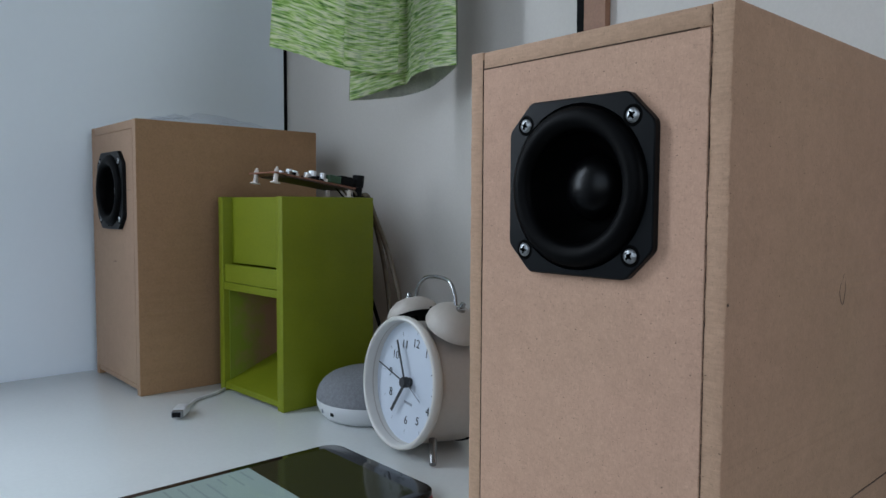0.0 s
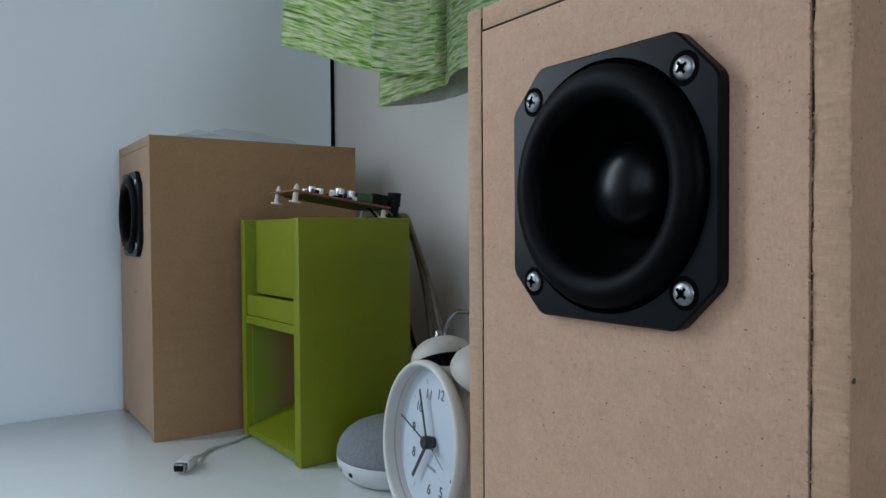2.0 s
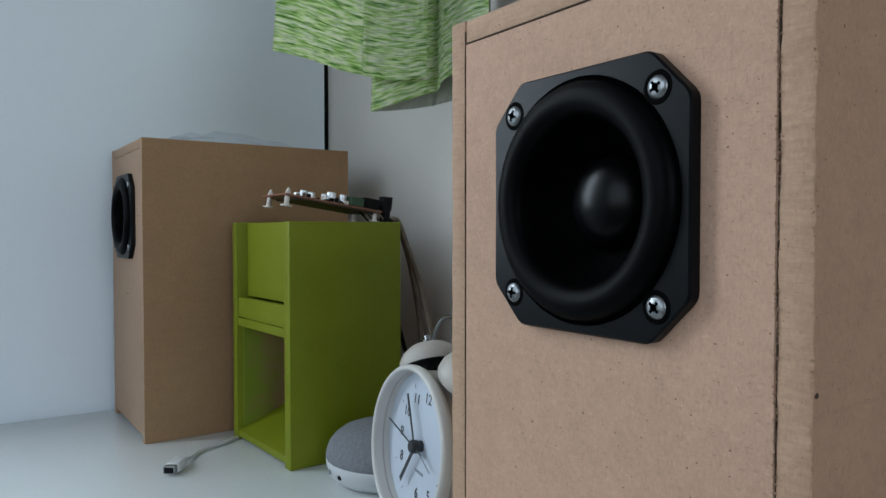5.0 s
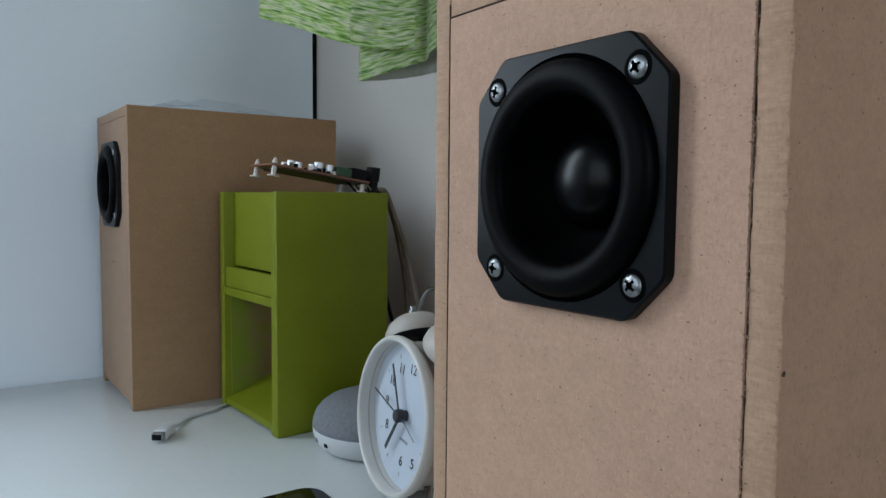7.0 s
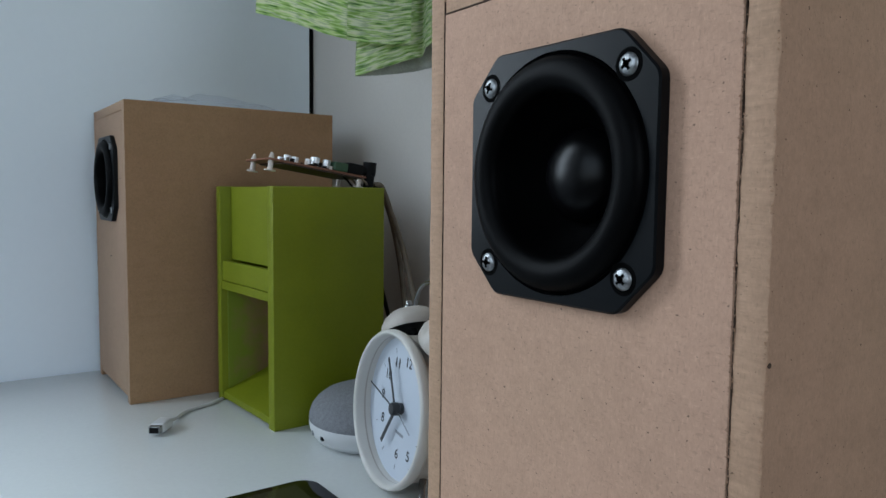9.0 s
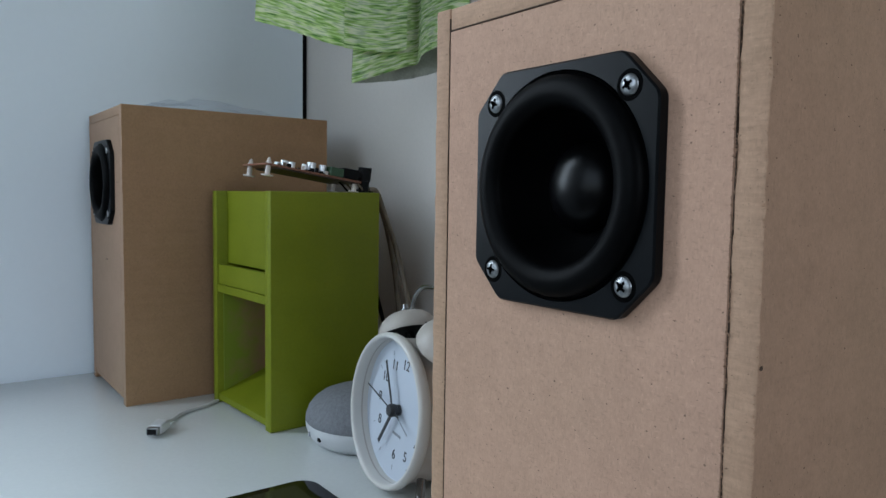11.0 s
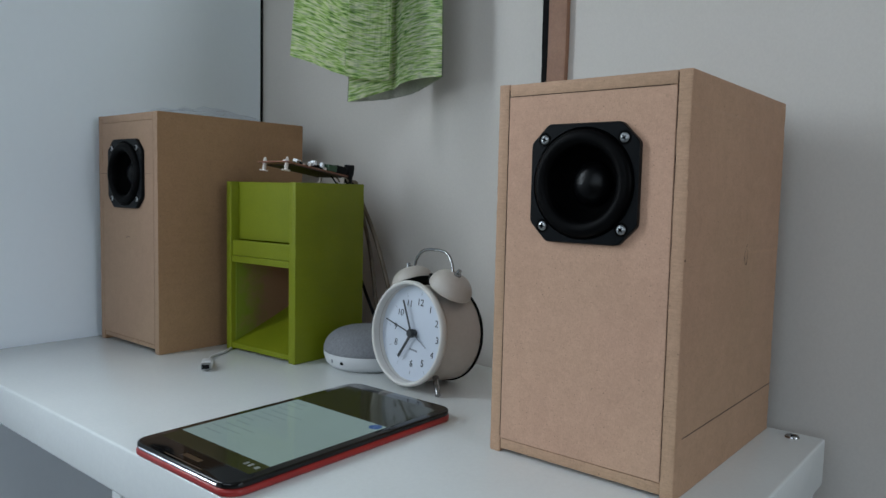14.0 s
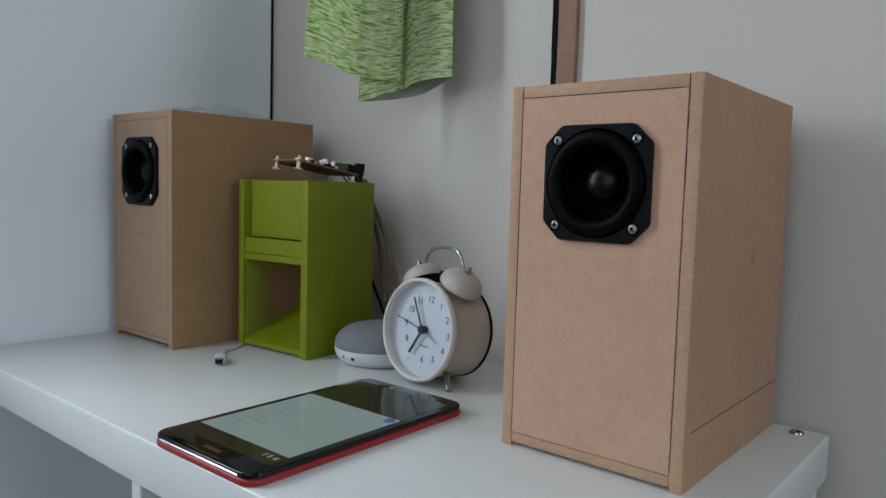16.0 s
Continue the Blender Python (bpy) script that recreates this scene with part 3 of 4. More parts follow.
# ---- green cabinet ----
def green_cabinet():
    g = thing("open_cabinet", "lime-green painted wooden cabinet with an open lower bay", "cabinet", (0.326, 0.6490, 0), (0, 0, 2.6))
    h, D, H, t = 0.0592, 0.103, 0.1943, 0.0108
    part("side_panel", panel(0, D, -h, -h + t, 0, H, 0.0008, 1.2, amount=0.00015), M_GREEN, g, smooth=30)
    part("side_panel", panel(0, D, h - t + 0.002, h, 0, H, 0.0008, 8.2, amount=0.00015), M_GREEN, g, smooth=30)
    part("top_panel", box_bm(0.0182, D - 0.0003, -h + t, h - t + 0.002, H - 0.0042, H - 0.0004, 0.0004), M_GREEN, g)
    part("upper_panel", box_bm(0.0100, 0.018, -h + t, h - t + 0.002, 0.1285, H - 0.0004, 0.0006, 1), M_GREEN, g, "recessed green panel")
    part("cross_bar", box_bm(0.0016, 0.0072, -h + t + 0.0004, h - t + 0.0016, 0.1101, 0.1278, 0.0008), M_GREEN, g, "green bar across the front")
    part("shelf", box_bm(0.0006, D - 0.009, -h + t + 0.0002, h - t + 0.0018, 0.1025, 0.1098, 0.0007), M_GREEN, g)
    bm = bmesh.new()
    prof = [(0.0015, 0.0030), (0.0015, 0.0085), (0.004, 0.0098), (0.030, 0.0200), (0.060, 0.0320), (D - 0.0095, 0.0460), (D - 0.0095, 0.0030)]
    a = [bm.verts.new((x, -h + t, z)) for x, z in prof]
    b = [bm.verts.new((x, h - t + 0.0018, z)) for x, z in prof]
    bm.faces.new(a)
    bm.faces.new(b[::-1])
    for i in range(len(prof)):
        k = (i + 1) % len(prof)
        bm.faces.new((a[i], b[i], b[k], a[k]))
    part("sloping_floor", bm, M_GREEN, g, "green floor rising to the back")
    part("back_panel", box_bm(D - 0.009, D - 0.0005, -h + t, h - t, 0.0025, H - 0.0095), M_BOARD, g, "bare brown fibreboard back")
    for y0, y1 in ((h - t + 0.0004, h - t + 0.0019), (-h + t + 0.0001, -h + t + 0.0014)):
        part("inner_lining", box_bm(0.006, D - 0.0092, y0, y1, 0.0087, 0.1023), M_BAY, g, "brown board inside the bay with green overspray")
    part("bay_ceiling", box_bm(0.010, D - 0.0092, -h + t + 0.0016, h - t, 0.1012, 0.1024), M_BOARD, g, "bare brown board")


green_cabinet()


# ---- amplifier board on the green cabinet ----
def amplifier_board():
    a = thing("circuit_board", "small bare amplifier circuit board on nylon standoffs", "circuit board", (0.4195, 0.6405, 0.1946), (0, 8.6, 0))
    L, W, z = 0.086, 0.052, 0.0085
    part("board", box_bm(-L, 0.004, -W / 2, W / 2, z, z + 0.0016, 0.0002, 1), M_PCB, a)
    for x in (-L + 0.004, 0.0):
        for y in (-W / 2 + 0.005, W / 2 - 0.008):
            prof = [(0, 0.0), (0.0048, 0.0), (0.0048, 0.0009), (0.0022, 0.0013), (0.0021, z), (0.0026, z + 0.0018), (0.0018, z + 0.004), (0.0009, z + 0.0066), (0, z + 0.007)]
            part("standoff", revolve(prof, 16, 'z', None, Matrix.Translation((x, y, 0))), M_NYLON, a, "pale nylon standoff", 40)
    for i, (x, y, r, h) in enumerate(((-0.066, -0.015, 0.0032, 0.0060), (-0.056, -0.008, 0.0030, 0.0066), (-0.049, -0.019, 0.0028, 0.0058), (-0.041, -0.015, 0.0040, 0.0088), (-0.032, -0.019, 0.0035, 0.0080), (-0.062, 0.008, 0.0030, 0.006))):
        part("capacitor", revolve([(0, z + 0.0016 + h), (r - 0.0005, z + 0.0016 + h), (r, z + 0.0012 + h), (r, z + 0.0016)], 20, 'z', None, Matrix.Translation((x, y, 0))), M_SILVER, a, "silver capacitor can", 40)
        part("capacitor_base", box_bm(x - r, x + r, y - r, y + r, z + 0.0016, z + 0.0028), M_CHIP, a)
    part("chip", box_bm(-0.050, -0.030, 0.0, 0.018, z + 0.0016, z + 0.0045, 0.0004, 1), M_CHIP, a)
    part("terminal_block", box_bm(-0.028, -0.015, -0.027, -0.010, z + 0.0016, z + 0.0092, 0.0008), M_TERMINAL, a, "green screw terminal block")
    part("power_socket", box_bm(-0.0145, 0.0005, -0.026, -0.015, z + 0.0016, z + 0.0108, 0.0008), M_CHIP, a, "black power socket")
    bm = rod((-0.001, -0.0200, z + 0.0066), (0.012, -0.0200, z + 0.0074), 0.0040)
    rod((0.0092, -0.0200, z + 0.0150), (0.0100, -0.0200, z + 0.0030), 0.0061, 0.0056, bm=bm)
    rod((0.0100, -0.0200, z + 0.0040), (0.0105, -0.0200, 0.0006), 0.0048, 0.0044, bm=bm)
    part("plug", bm, M_CHIP, a, "black right-angle power plug", 40)
    part("solder_side", box_bm(-L + 0.012, 0.002, -W / 2 + 0.001, W / 2 - 0.001, z - 0.0012, z - 0.0001), M_SOLDER, a, "dark solder side of the board")
    rnd = random.Random(12)
    for i in range(17):
        x, y, q = -L + 0.012 + 0.0044 * i, -W / 2 + rnd.uniform(0.0015, 0.004), rnd.uniform(0.0008, 0.0017)
        m = (M_CHIP, M_CHIP, M_TAN_WIRE, M_NYLON)[rnd.randrange(4)]
        part("component", box_bm(x - q, x + q, y - q, y + q, z + 0.0016, z + 0.0026 + rnd.uniform(0, 0.0034), 0.0002, 1), m, a)
    for i in range(4):
        x = -0.012 + 0.004 * i
        part("wire", tube([(x, -0.012 - 0.004 * i, z), (x + 0.006, -0.012 - 0.004 * i, z - 0.004), (x + 0.012, -0.010 - 0.003 * i, z - 0.0072), (x + 0.020, -0.008 - 0.003 * i, 0.0008)], 0.0009, 8), M_TAN_WIRE if i % 2 else M_CHIP, a)


amplifier_board()


def loose_wire(name, points, r, material, label):
    ob = part(name, tube(points, r, 10), material, smooth=60)
    return tagged(ob, label, "cable")


loose_wire("speaker_wire", [(0.4365, 0.622, 0.1962), (0.446, 0.624, 0.1955), (0.455, 0.6245, 0.176), (0.458, 0.6075, 0.142), (0.458, 0.5905, 0.105), (0.455, 0.5745, 0.07), (0.45, 0.5575, 0.03), (0.446, 0.5385, 0.0022), (0.44, 0.5085, 0.0024)], 0.0026, M_TAN_WIRE, "tan speaker wire hanging behind the green cabinet")
loose_wire("speaker_wire", [(0.4365, 0.627, 0.1962), (0.447, 0.63, 0.195), (0.459, 0.6295, 0.168), (0.462, 0.6175, 0.126), (0.462, 0.6085, 0.085), (0.459, 0.5975, 0.045), (0.454, 0.5775, 0.0026), (0.448, 0.5335, 0.0026)], 0.0025, M_TAN_WIRE, "tan speaker wire hanging behind the green cabinet")
loose_wire("power_cable", [(0.435, 0.6185, 0.194), (0.443, 0.626, 0.190), (0.447, 0.634, 0.150), (0.449, 0.630, 0.110), (0.448, 0.612, 0.075), (0.445, 0.592, 0.046), (0.440, 0.570, 0.020), (0.436, 0.548, 0.0024), (0.436, 0.50, 0.0022)], 0.0018, M_BLACK, "black power cable curving down behind the clock")


# ---- alarm clock ----
def clock():
    c = thing("alarm_clock", "cream twin-bell alarm clock with a white dial", "clock", (0.3573, 0.4423, 0), (0, 6, -5.7))
    cz, R = 0.0520, 0.0500
    at = pose(-0.018, 0, cz)
    body = [(0.0458, 0.004), (0.0463, 0.010), (0.0463, 0.0515), (0.0450, 0.0575), (0.0, 0.0575)]
    part("case", revolve(body, 72, 'x', None, at), M_CREAM, c, "cream enamelled round case", 50)
    rim = [(0.0458, 0.0096), (0.0460, -0.0005), (0.0464, -0.0020), (0.0474, -0.0030), (0.0487, -0.0029), (0.0499, -0.0012), (0.0500, 0.0020), (0.0488, 0.0050), (0.0463, 0.0062)]
    part("rim", revolve(rim, 72, 'x', None, at), M_RIM, c, "rounded ivory rim", 60)
    ring = [(0.0466, 0.0525), (0.0475, 0.0535), (0.0475, 0.0553), (0.0452, 0.0580)]
    part("back_ring", revolve(ring, 64, 'x', None, at), M_BLACK, c, "black seal round the back", 40)
    dial = part("dial", revolve([(0, 0.0088), (0.0460, 0.0088), (0.0460, 0.0102), (0, 0.0102)], 64, 'x', None, at), M_DIAL, c, "white dial with black numerals")
    face = pose(-0.018 + 0.0054, -0.0018, cz) @ pose(0, 0, 0, 9, 0, 0) @ pose(0, 0, 0, 90, 0, -90)
    print_face = pose(-0.018 + 0.0086, -0.0032, cz) @ pose(0, 0, 0, 5, 0, 0) @ pose(0, 0, 0, 90, 0, -90)
    for k in range(1, 13):
        a = radians(30 * k)
        if k != 7:
            bm = text_bm(str(k), 0.0092)
            bmesh.ops.transform(bm, matrix=print_face @ Matrix.Translation((0.0297 * math.sin(a), 0.0297 * math.cos(a), 0)) @ pose(0, 0, 0, 0, 0, 3), verts=bm.verts)
            part("numeral", bm, M_INK, dial)
        bm = box_bm(-0.00022, 0.00022, 0.0368, 0.0398, -0.00008, 0.00008)
        bmesh.ops.transform(bm, matrix=print_face @ pose(0, 0, 0, 0, 0, -30 * k), verts=bm.verts)
        part("hour_mark", bm, M_FAINT, dial)
    bm = box_bm(-0.0055, 0.0055, -0.0172, -0.0154, -0.00008, 0.00008)
    bmesh.ops.transform(bm, matrix=print_face, verts=bm.verts)
    part("maker_mark", bm, M_FAINT, dial, "small grey lettering bar")
    for name, deg, l0, l1, w, z, m in (("minute_hand", -36, -0.004, 0.0335, 0.00105, 0.0016, M_INK), ("hour_hand", 204, -0.004, 0.0295, 0.00145, 0.0011, M_INK), ("second_hand", 275, -0.010, 0.0385, 0.0005, 0.0022, M_INK), ("alarm_hand", 109, -0.003, 0.0230, 0.00042, 0.0006, M_FAINT)):
        bm = box_bm(-w, w, l0, l1, z, z + 0.0003)
        bmesh.ops.transform(bm, matrix=face @ pose(0, 0, 0, 0, 0, -deg), verts=bm.verts)
        part(name, bm, m, dial)
    bm = revolve([(0, 0.0048), (0.0034, 0.0046), (0.0042, 0.0036), (0.0042, 0), (0.0036, -0.0006), (0.0036, -0.0032)], 24, 'z', None, face)
    part("hub", bm, M_INK, dial, "black hub cap", 40)
    for s in (1, -1):
        m = pose(0.008, 0, cz) @ pose(0, 0, 0, -s * 29.5) @ pose(0, 0, 0.0514)
        bell = [(0.0213, 0.0), (0.0217, 0.0012), (0.0210, 0.0058), (0.0182, 0.0106), (0.0139, 0.0141), (0.0078, 0.0163), (0, 0.0169)]
        b = part("bell", revolve(bell, 48, 'z', None, m), M_CREAM, c, "cream domed bell", 60)
        part("bell_underside", revolve([(0.0211, 0.0002), (0.0150, 0.0016), (0.0, 0.0020)], 40, 'z', None, m), M_CHIP, b, "dark bell underside")
        part("bell_stem", rod(m @ Vector((0, 0, -0.004)), m @ Vector((0, 0, 0.0020)), 0.0030), M_CHROME, b)
        part("bell_nut", revolve([(0.0036, 0.0160), (0.0036, 0.0190), (0.0021, 0.0196), (0.0021, 0.0226), (0, 0.0231)], 14, 'z', None, m), M_CHROME, b, "chrome bell nut", 40)
        part("foot", rod((-0.004, s * 0.030, cz - 0.0370), (-0.0113, -0.0425, 0.0012) if s < 0 else (0.004, 0.021, 0.0030), 0.0032, 0.0026), M_CHROME, c, "slim chrome foot", 40)
    arch = [(0.008, 0.0265, cz + 0.058), (0.008, 0.0245, cz + 0.070), (0.008, 0.0160, cz + 0.0788), (0.008, 0.0, cz + 0.0812), (0.008, -0.0165, cz + 0.0790), (0.008, -0.0250, cz + 0.070), (0.008, -0.0280, cz + 0.058)]
    part("handle", tube(arch, 0.0015, 10), M_CHROME, c, "thin chrome wire handle", 60)
    part("hammer", box_bm(0.005, 0.011, -0.0022, 0.0022, cz + 0.045, cz + 0.058, 0.001), M_CHIP, c, "black bell hammer")
    part("back_foot", rod((0.036, 0.0, cz - 0.045), (0.037, 0.0, 0.0030), 0.0026), M_CHROME, c)


clock()


# ---- smart speaker puck ----
def puck():
    p = thing("smart_speaker", "round pebble-shaped speaker with a grey fabric top", "speaker", (0.388, 0.5375, 0))
    base = [(0, 0.0), (0.036, 0.0), (0.0415, 0.0012), (0.0462, 0.0060), (0.0484, 0.0115), (0.0490, 0.0160), (0.0486, 0.0172)]
    part("base", revolve(base, 64), M_WHITE_PLASTIC, p, "white plastic base", 60)
    top = [(0.0486, 0.0172), (0.0491, 0.0180), (0.0487, 0.0220), (0.0468, 0.0275), (0.0430, 0.0325), (0.0370, 0.0370), (0.0280, 0.0402), (0.0150, 0.0418), (0, 0.0421)]
    part("fabric_top", revolve(top, 64), M_FABRIC, p, "grey knitted fabric dome", 80)
    part("port", box_bm(-0.0478, -0.0466, -0.0095, -0.0060, 0.0085, 0.0115), M_CHIP, p)
    bm = box_bm(-0.0488, -0.0476, 0.0050, 0.0062, 0.0090, 0.0125)
    part("switch", bm, M_FAINT, p)


puck()


# ---- tablet ----
def tablet():
    t = thing("tablet_phone", "red-backed tablet phone with a lit screen lying on the desk", "phone", (0.197, 0.411, 0), (0, 0, 0.2))
    lx, ly, r = 0.1085, 0.0603, 0.013

    def slab(grow, z0, z1, rr, bev):
        bm = box_bm(-lx - grow, lx + grow, -ly - grow, ly + grow, z0, z1)
        bmesh.ops.bevel(bm, geom=[e for e in bm.edges if abs(e.verts[0].co.z - e.verts[1].co.z) > 1e-5], offset=rr, segments=8, affect='EDGES', profile=0.5)
        if bev:
            sharp = [e for e in bm.edges if abs(e.verts[0].co.z - e.verts[1].co.z) < 1e-6 and len(e.link_faces) == 2 and e.calc_face_angle(0) > 1.2]
            bmesh.ops.bevel(bm, geom=sharp, offset=bev, segments=3, affect='EDGES', profile=0.5)
        return bm

    part("shell", slab(0.0, 0.0, 0.0052, r, 0.0018), M_RED, t, "red metallic shell", 40)
    glass = part("cover_glass", slab(-0.0004, 0.0048, 0.0092, r, 0.0014), M_GLASS_BLACK, t, "black glass front", 40)
    part("edge_trim", box_bm(-lx - 0.0001, -lx + 0.0012, -ly + 0.013, ly - 0.013, 0.0056, 0.0072, 0.0004, 1), M_TRIM, t, "polished strip on the short edge")
    z = 0.0092
    screen = part("screen", box_bm(-0.0885, 0.094, -ly + 0.0074, ly - 0.0074, z, z + 0.0001), M_MENU, glass, "dark lit screen")
    part("page", box_bm(-0.0722, 0.0346, -ly + 0.0076, ly - 0.0076, z + 0.0001, z + 0.0002), M_PAGE, glass, "pale lit page on the screen")
    rnd = random.Random(4)
    for i in range(11):
        x = 0.027 - 0.0085 * i
        l, o = rnd.uniform(0.012, 0.040), rnd.uniform(0.010, 0.018)
        part("text_line", box_bm(x - 0.0007, x + 0.0007, ly - o - l, ly - o, z + 0.0002, z + 0.00026), M_PAGE_TEXT, glass)
    part("button", revolve([(0, 0.0003), (0.0050, 0.0003), (0.0050, 0.0002)], 24, 'z', None, Matrix.Translation((0.029, -ly + 0.014, z))), M_BLUE_DOT, glass, "round blue screen button")
    for y in (-0.036, -0.041):
        part("icon", box_bm(-0.081, -0.0765, y - 0.0012, y + 0.0012, z + 0.0001, z + 0.0002), M_ICON, glass)
    part("icon", box_bm(-0.081, -0.077, -0.0495, -0.046, z + 0.0001, z + 0.0002), M_ICON, glass)
    part("maker_mark", box_bm(-0.099, -0.095, -0.012, 0.008, z, z + 0.0001), M_LOGO, glass, "dull gold mark on the bezel")
    part("speaker_slot", box_bm(-0.1046, -0.1040, -0.024, 0.020, z, z + 0.0001), M_LOGO, glass)


tablet()


# ---- small white cable with a plug ----
def usb_cable():
    u = thing("usb_cable", "thin white cable with a small plug on the desk", "cable", (0.2535, 0.6380, 0), (0, 0, 0))
    m = pose(0, 0, 0.0052, 0, 0, 52)
    bm = box_bm(-0.004, 0.014, -0.0055, 0.0055, -0.0038, 0.0038, 0.0016, 3)
    bmesh.ops.transform(bm, matrix=m, verts=bm.verts)
    part("plug_housing", bm, M_WHITE_PLASTIC, u, "white plug housing", 40)
    bm = box_bm(-0.0095, -0.0040, -0.0046, 0.0046, -0.0030, 0.0030, 0.0006, 1)
    bmesh.ops.transform(bm, matrix=m, verts=bm.verts)
    part("metal_shell", bm, M_ZINC, u, "metal plug end")
    bm = box_bm(-0.0098, -0.0090, -0.0036, 0.0036, -0.0021, 0.0021)
    bmesh.ops.transform(bm, matrix=m, verts=bm.verts)
    part("contact_slot", bm, M_CHIP, u)
    bm = rod((0.0080, 0.0102, 0.005), (0.0125, 0.0160, 0.0042), 0.0034, 0.0018)
    part("strain_relief", bm, M_WHITE_PLASTIC, u, "", 40)
    part("cord", tube([(0.0117, 0.0150, 0.0044), (0.0190, 0.0248, 0.0022), (0.033, 0.042, 0.0016), (0.056, 0.052, 0.0016), (0.078, 0.066, 0.0016), (0.11, 0.069, 0.0016)], 0.0015, 10), M_WHITE_PLASTIC, u, "thin white cord", 60)


usb_cable()


# ---- clear packaging on the far loudspeaker ----
def packaging():
    bm = bmesh.new()
    nx, ny = 22, 18
    grid = []
    for i in range(nx + 1):
        row = []
        for j in range(ny + 1):
            u, v = i / nx, j / ny
            edge = min(u, 1 - u, v, 1 - v)
            up = 0.0110 * min(1, max(0, (edge - 0.04) / 0.12)) ** 0.7
            up *= 0.75 + 0.5 * noise.noise((u * 4, v * 4, 2.2)) + 0.25 * noise.noise((u * 11, v * 11, 5.0))
            row.append(bm.verts.new((0.27 + 0.135 * u, 0.738 + 0.115 * v, 0.2692 + max(0.0, up))))
        grid.append(row)
    for i in range(nx):
        for j in range(ny):
            bm.faces.new((grid[i][j], grid[i + 1][j], grid[i + 1][j + 1], grid[i][j + 1]))
    bmesh.ops.solidify(bm, geom=bm.faces[:], thickness=0.0003)
    ob = part("plastic_packaging", bm, M_CLEAR, smooth=50)
    tagged(ob, "crumpled clear plastic packaging lying on the loudspeaker", "packaging")


packaging()


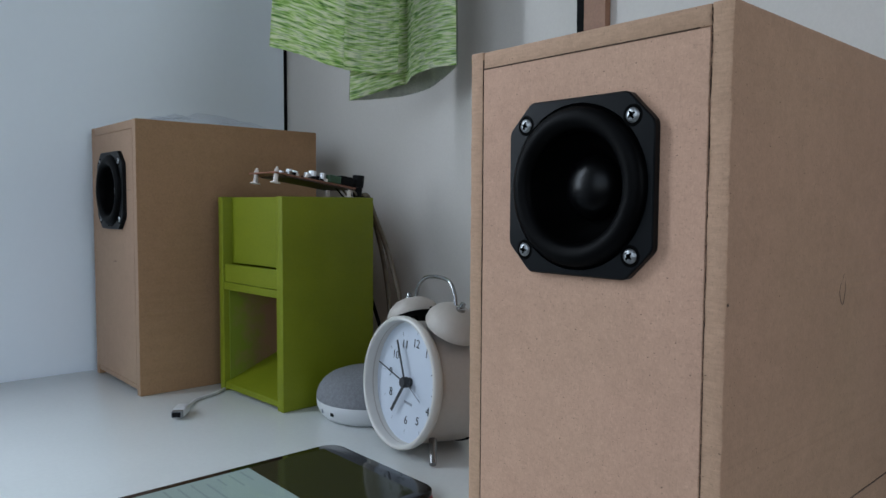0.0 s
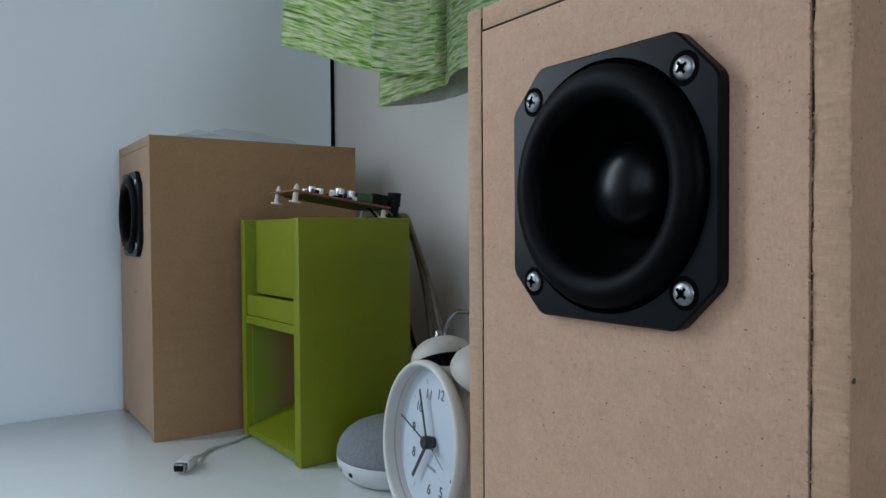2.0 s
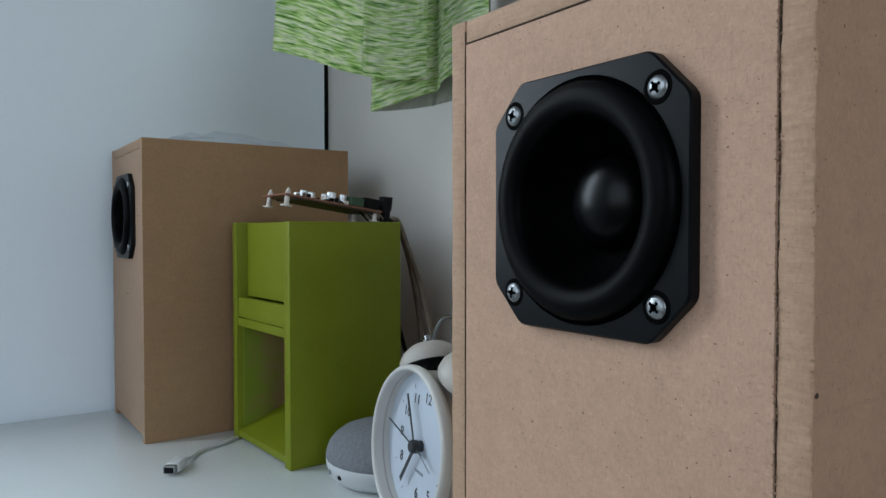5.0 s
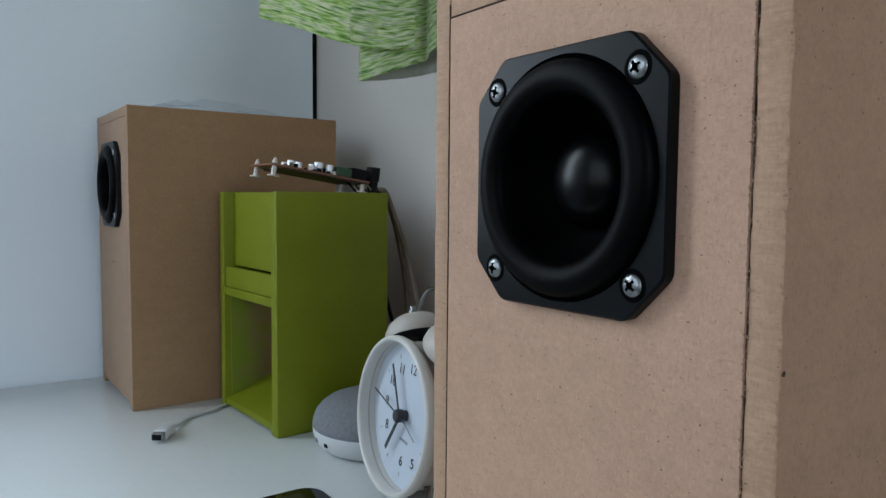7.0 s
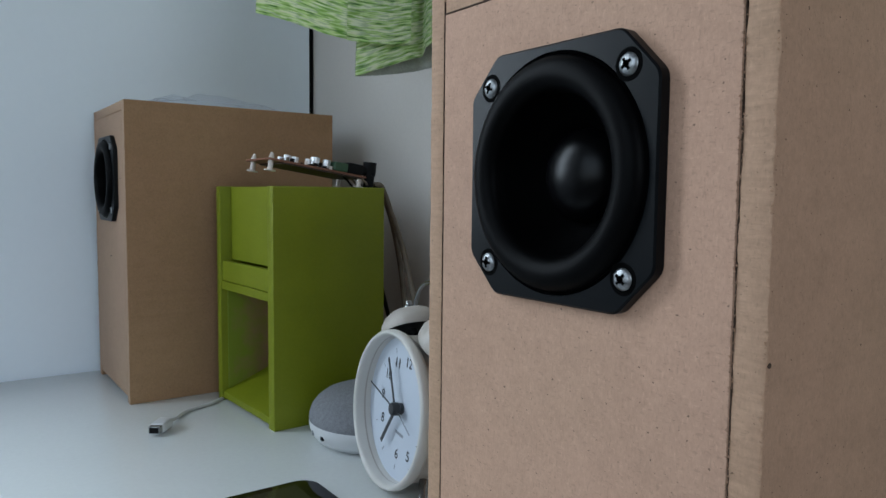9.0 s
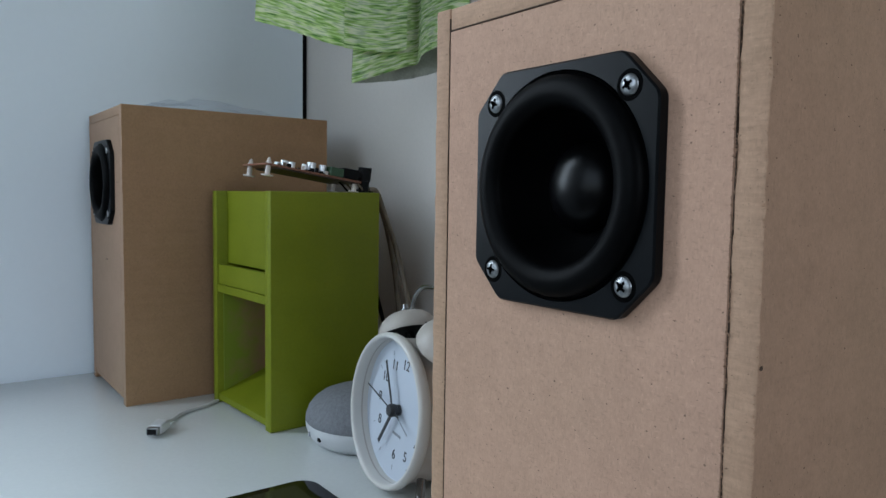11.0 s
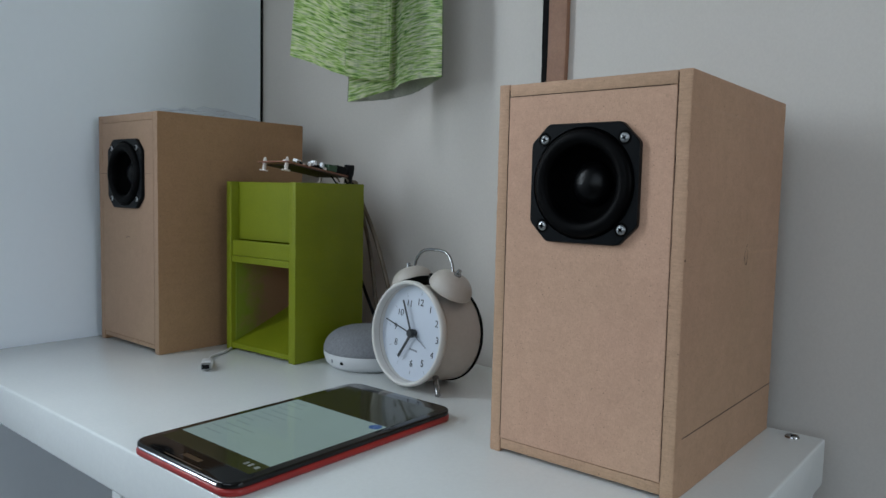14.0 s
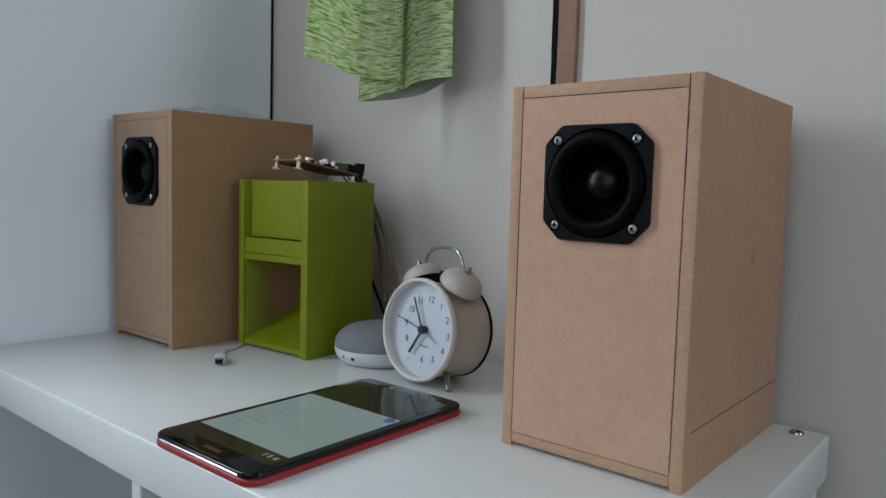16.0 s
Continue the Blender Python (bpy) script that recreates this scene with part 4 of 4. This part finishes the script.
# ---- hanging cloth ----
def cloth():
    top = 0.74
    hook = Vector((0.470, 0.545, 0.76))
    org = Vector((hook.x, hook.y, 0.28))
    ob = thing("hanging_cloth", "green melange cotton cloth hanging in folds by the wall", "cloth", tuple(org))

    def at(vals, s):
        f = s * (len(vals) - 1)
        i = min(int(f), len(vals) - 2)
        t = f - i
        p = [vals[max(i - 1, 0)], vals[i], vals[i + 1], vals[min(i + 2, len(vals) - 1)]]
        return 0.5 * (2 * p[1] + (p[2] - p[0]) * t + (2 * p[0] - 5 * p[1] + 4 * p[2] - p[3]) * t * t + (3 * p[1] - p[0] - 3 * p[2] + p[3]) * t ** 3)

    def sheet(plan, hem, seed, material, name, lab=""):
        """plan: (x, y) along the hem; hem: its height; the cloth narrows towards the hook."""
        bm = bmesh.new()
        n, rows = 90, 48
        grid, uvs, along, last = [], {}, 0.0, None
        for i in range(n + 1):
            s = i / n
            px, py, pz = at([p[0] for p in plan], s), at([p[1] for p in plan], s), at(hem, s)
            if last is not None:
                along += (Vector((px, py, pz)) - last).length
            last = Vector((px, py, pz))
            col = []
            for j in range(rows + 1):
                h = (j / rows) ** 1.3
                z = pz + (top - pz) * h
                k = 0.16 * h + 0.80 * h ** 2.2
                wob = (0.0030 * noise.noise((s * 6, h * 4, seed)) + 0.0014 * noise.noise((s * 17, h * 7, seed + 3))) * (0.4 + 0.6 * min(1, h * 6))
                v = bm.verts.new(Vector((px + (hook.x - px) * 0.9 * k + wob, py + (hook.y - py) * 0.9 * k + wob * 0.8, z)) - org)
                uvs[v] = (along + seed, z - pz)
                col.append(v)
            grid.append(col)
        for i in range(n):
            for j in range(rows):
                bm.faces.new((grid[i][j], grid[i + 1][j], grid[i + 1][j + 1], grid[i][j + 1]))
        lay = bm.loops.layers.uv.new("weave")
        for f in bm.faces:
            for lp in f.loops:
                lp[lay].uv = uvs[lp.vert]
        bmesh.ops.solidify(bm, geom=bm.faces[:], thickness=0.0009)
        return part(name, bm, material, ob, lab, 60)

    sheet([(0.3125, 0.580), (0.333, 0.579), (0.353, 0.581), (0.372, 0.583), (0.3905, 0.583)], [0.3205, 0.3185, 0.3160, 0.3135, 0.3120], 1.0, M_CLOTH, "front_fold")
    sheet([(0.3885, 0.582), (0.402, 0.577), (0.416, 0.571), (0.428, 0.566), (0.437, 0.563)], [0.3112, 0.3100, 0.3095, 0.3110, 0.3130], 2.0, M_CLOTH, "middle_fold")
    sheet([(0.4005, 0.590), (0.412, 0.582), (0.425, 0.575), (0.440, 0.5705), (0.452, 0.5705), (0.4495, 0.5615), (0.4435, 0.549), (0.4410, 0.532), (0.444, 0.513), (0.4505, 0.4965)], [0.2848, 0.2890, 0.2945, 0.3000, 0.3035, 0.3058, 0.3075, 0.3095, 0.3110, 0.3115], 4.0, M_CLOTH, "lower_fold")
    sheet([(0.4015, 0.592), (0.430, 0.590), (0.455, 0.578), (0.468, 0.557), (0.466, 0.530), (0.452, 0.4960)], [0.2852, 0.2890, 0.2935, 0.2990, 0.3060, 0.3118], 3.0, M_LINING, "inner_side", "grey-white inside of the cloth")
    part("hook", rod(Vector((X_BACK, hook.y, 0.728)) - org, Vector((0.452, hook.y, 0.738)) - org, 0.005), M_CHROME, ob, "plain wall hook")


cloth()


# ---- leather strap on the wall ----
def strap():
    s = thing("leather_strap", "brown leather strap with a black edge hanging on the wall", "strap", (0.500, 0.3865, 0.20))
    for name, y0, y1, m, seed, x in (("band", -0.0138, 0.0070, M_LEATHER, 1.0, 0.0), ("edging", 0.0066, 0.0146, M_BLACK, 2.0, 0.0015)):
        bm = bmesh.new()
        rows = []
        for i in range(61):
            z = 0.02 + 0.60 * i / 60
            k = 0.0012 * noise.noise((z * 9, seed, 0)) + 0.0004 * noise.noise((z * 60, seed, 4))
            a, b = y0 + (k if name == "band" else 0), y1 + k
            rows.append([bm.verts.new(v) for v in ((x - 0.003, a, z), (x - 0.0035, (a + b) / 2, z), (x - 0.003, b, z), (x + 0.004, b, z), (x + 0.004, a, z))])
        for p, q in zip(rows, rows[1:]):
            for i in range(5):
                bm.faces.new((p[i], p[(i + 1) % 5], q[(i + 1) % 5], q[i]))
        bm.faces.new(rows[0])
        bm.faces.new(rows[-1])
        part(name, bm, m, s, "", 50)


strap()
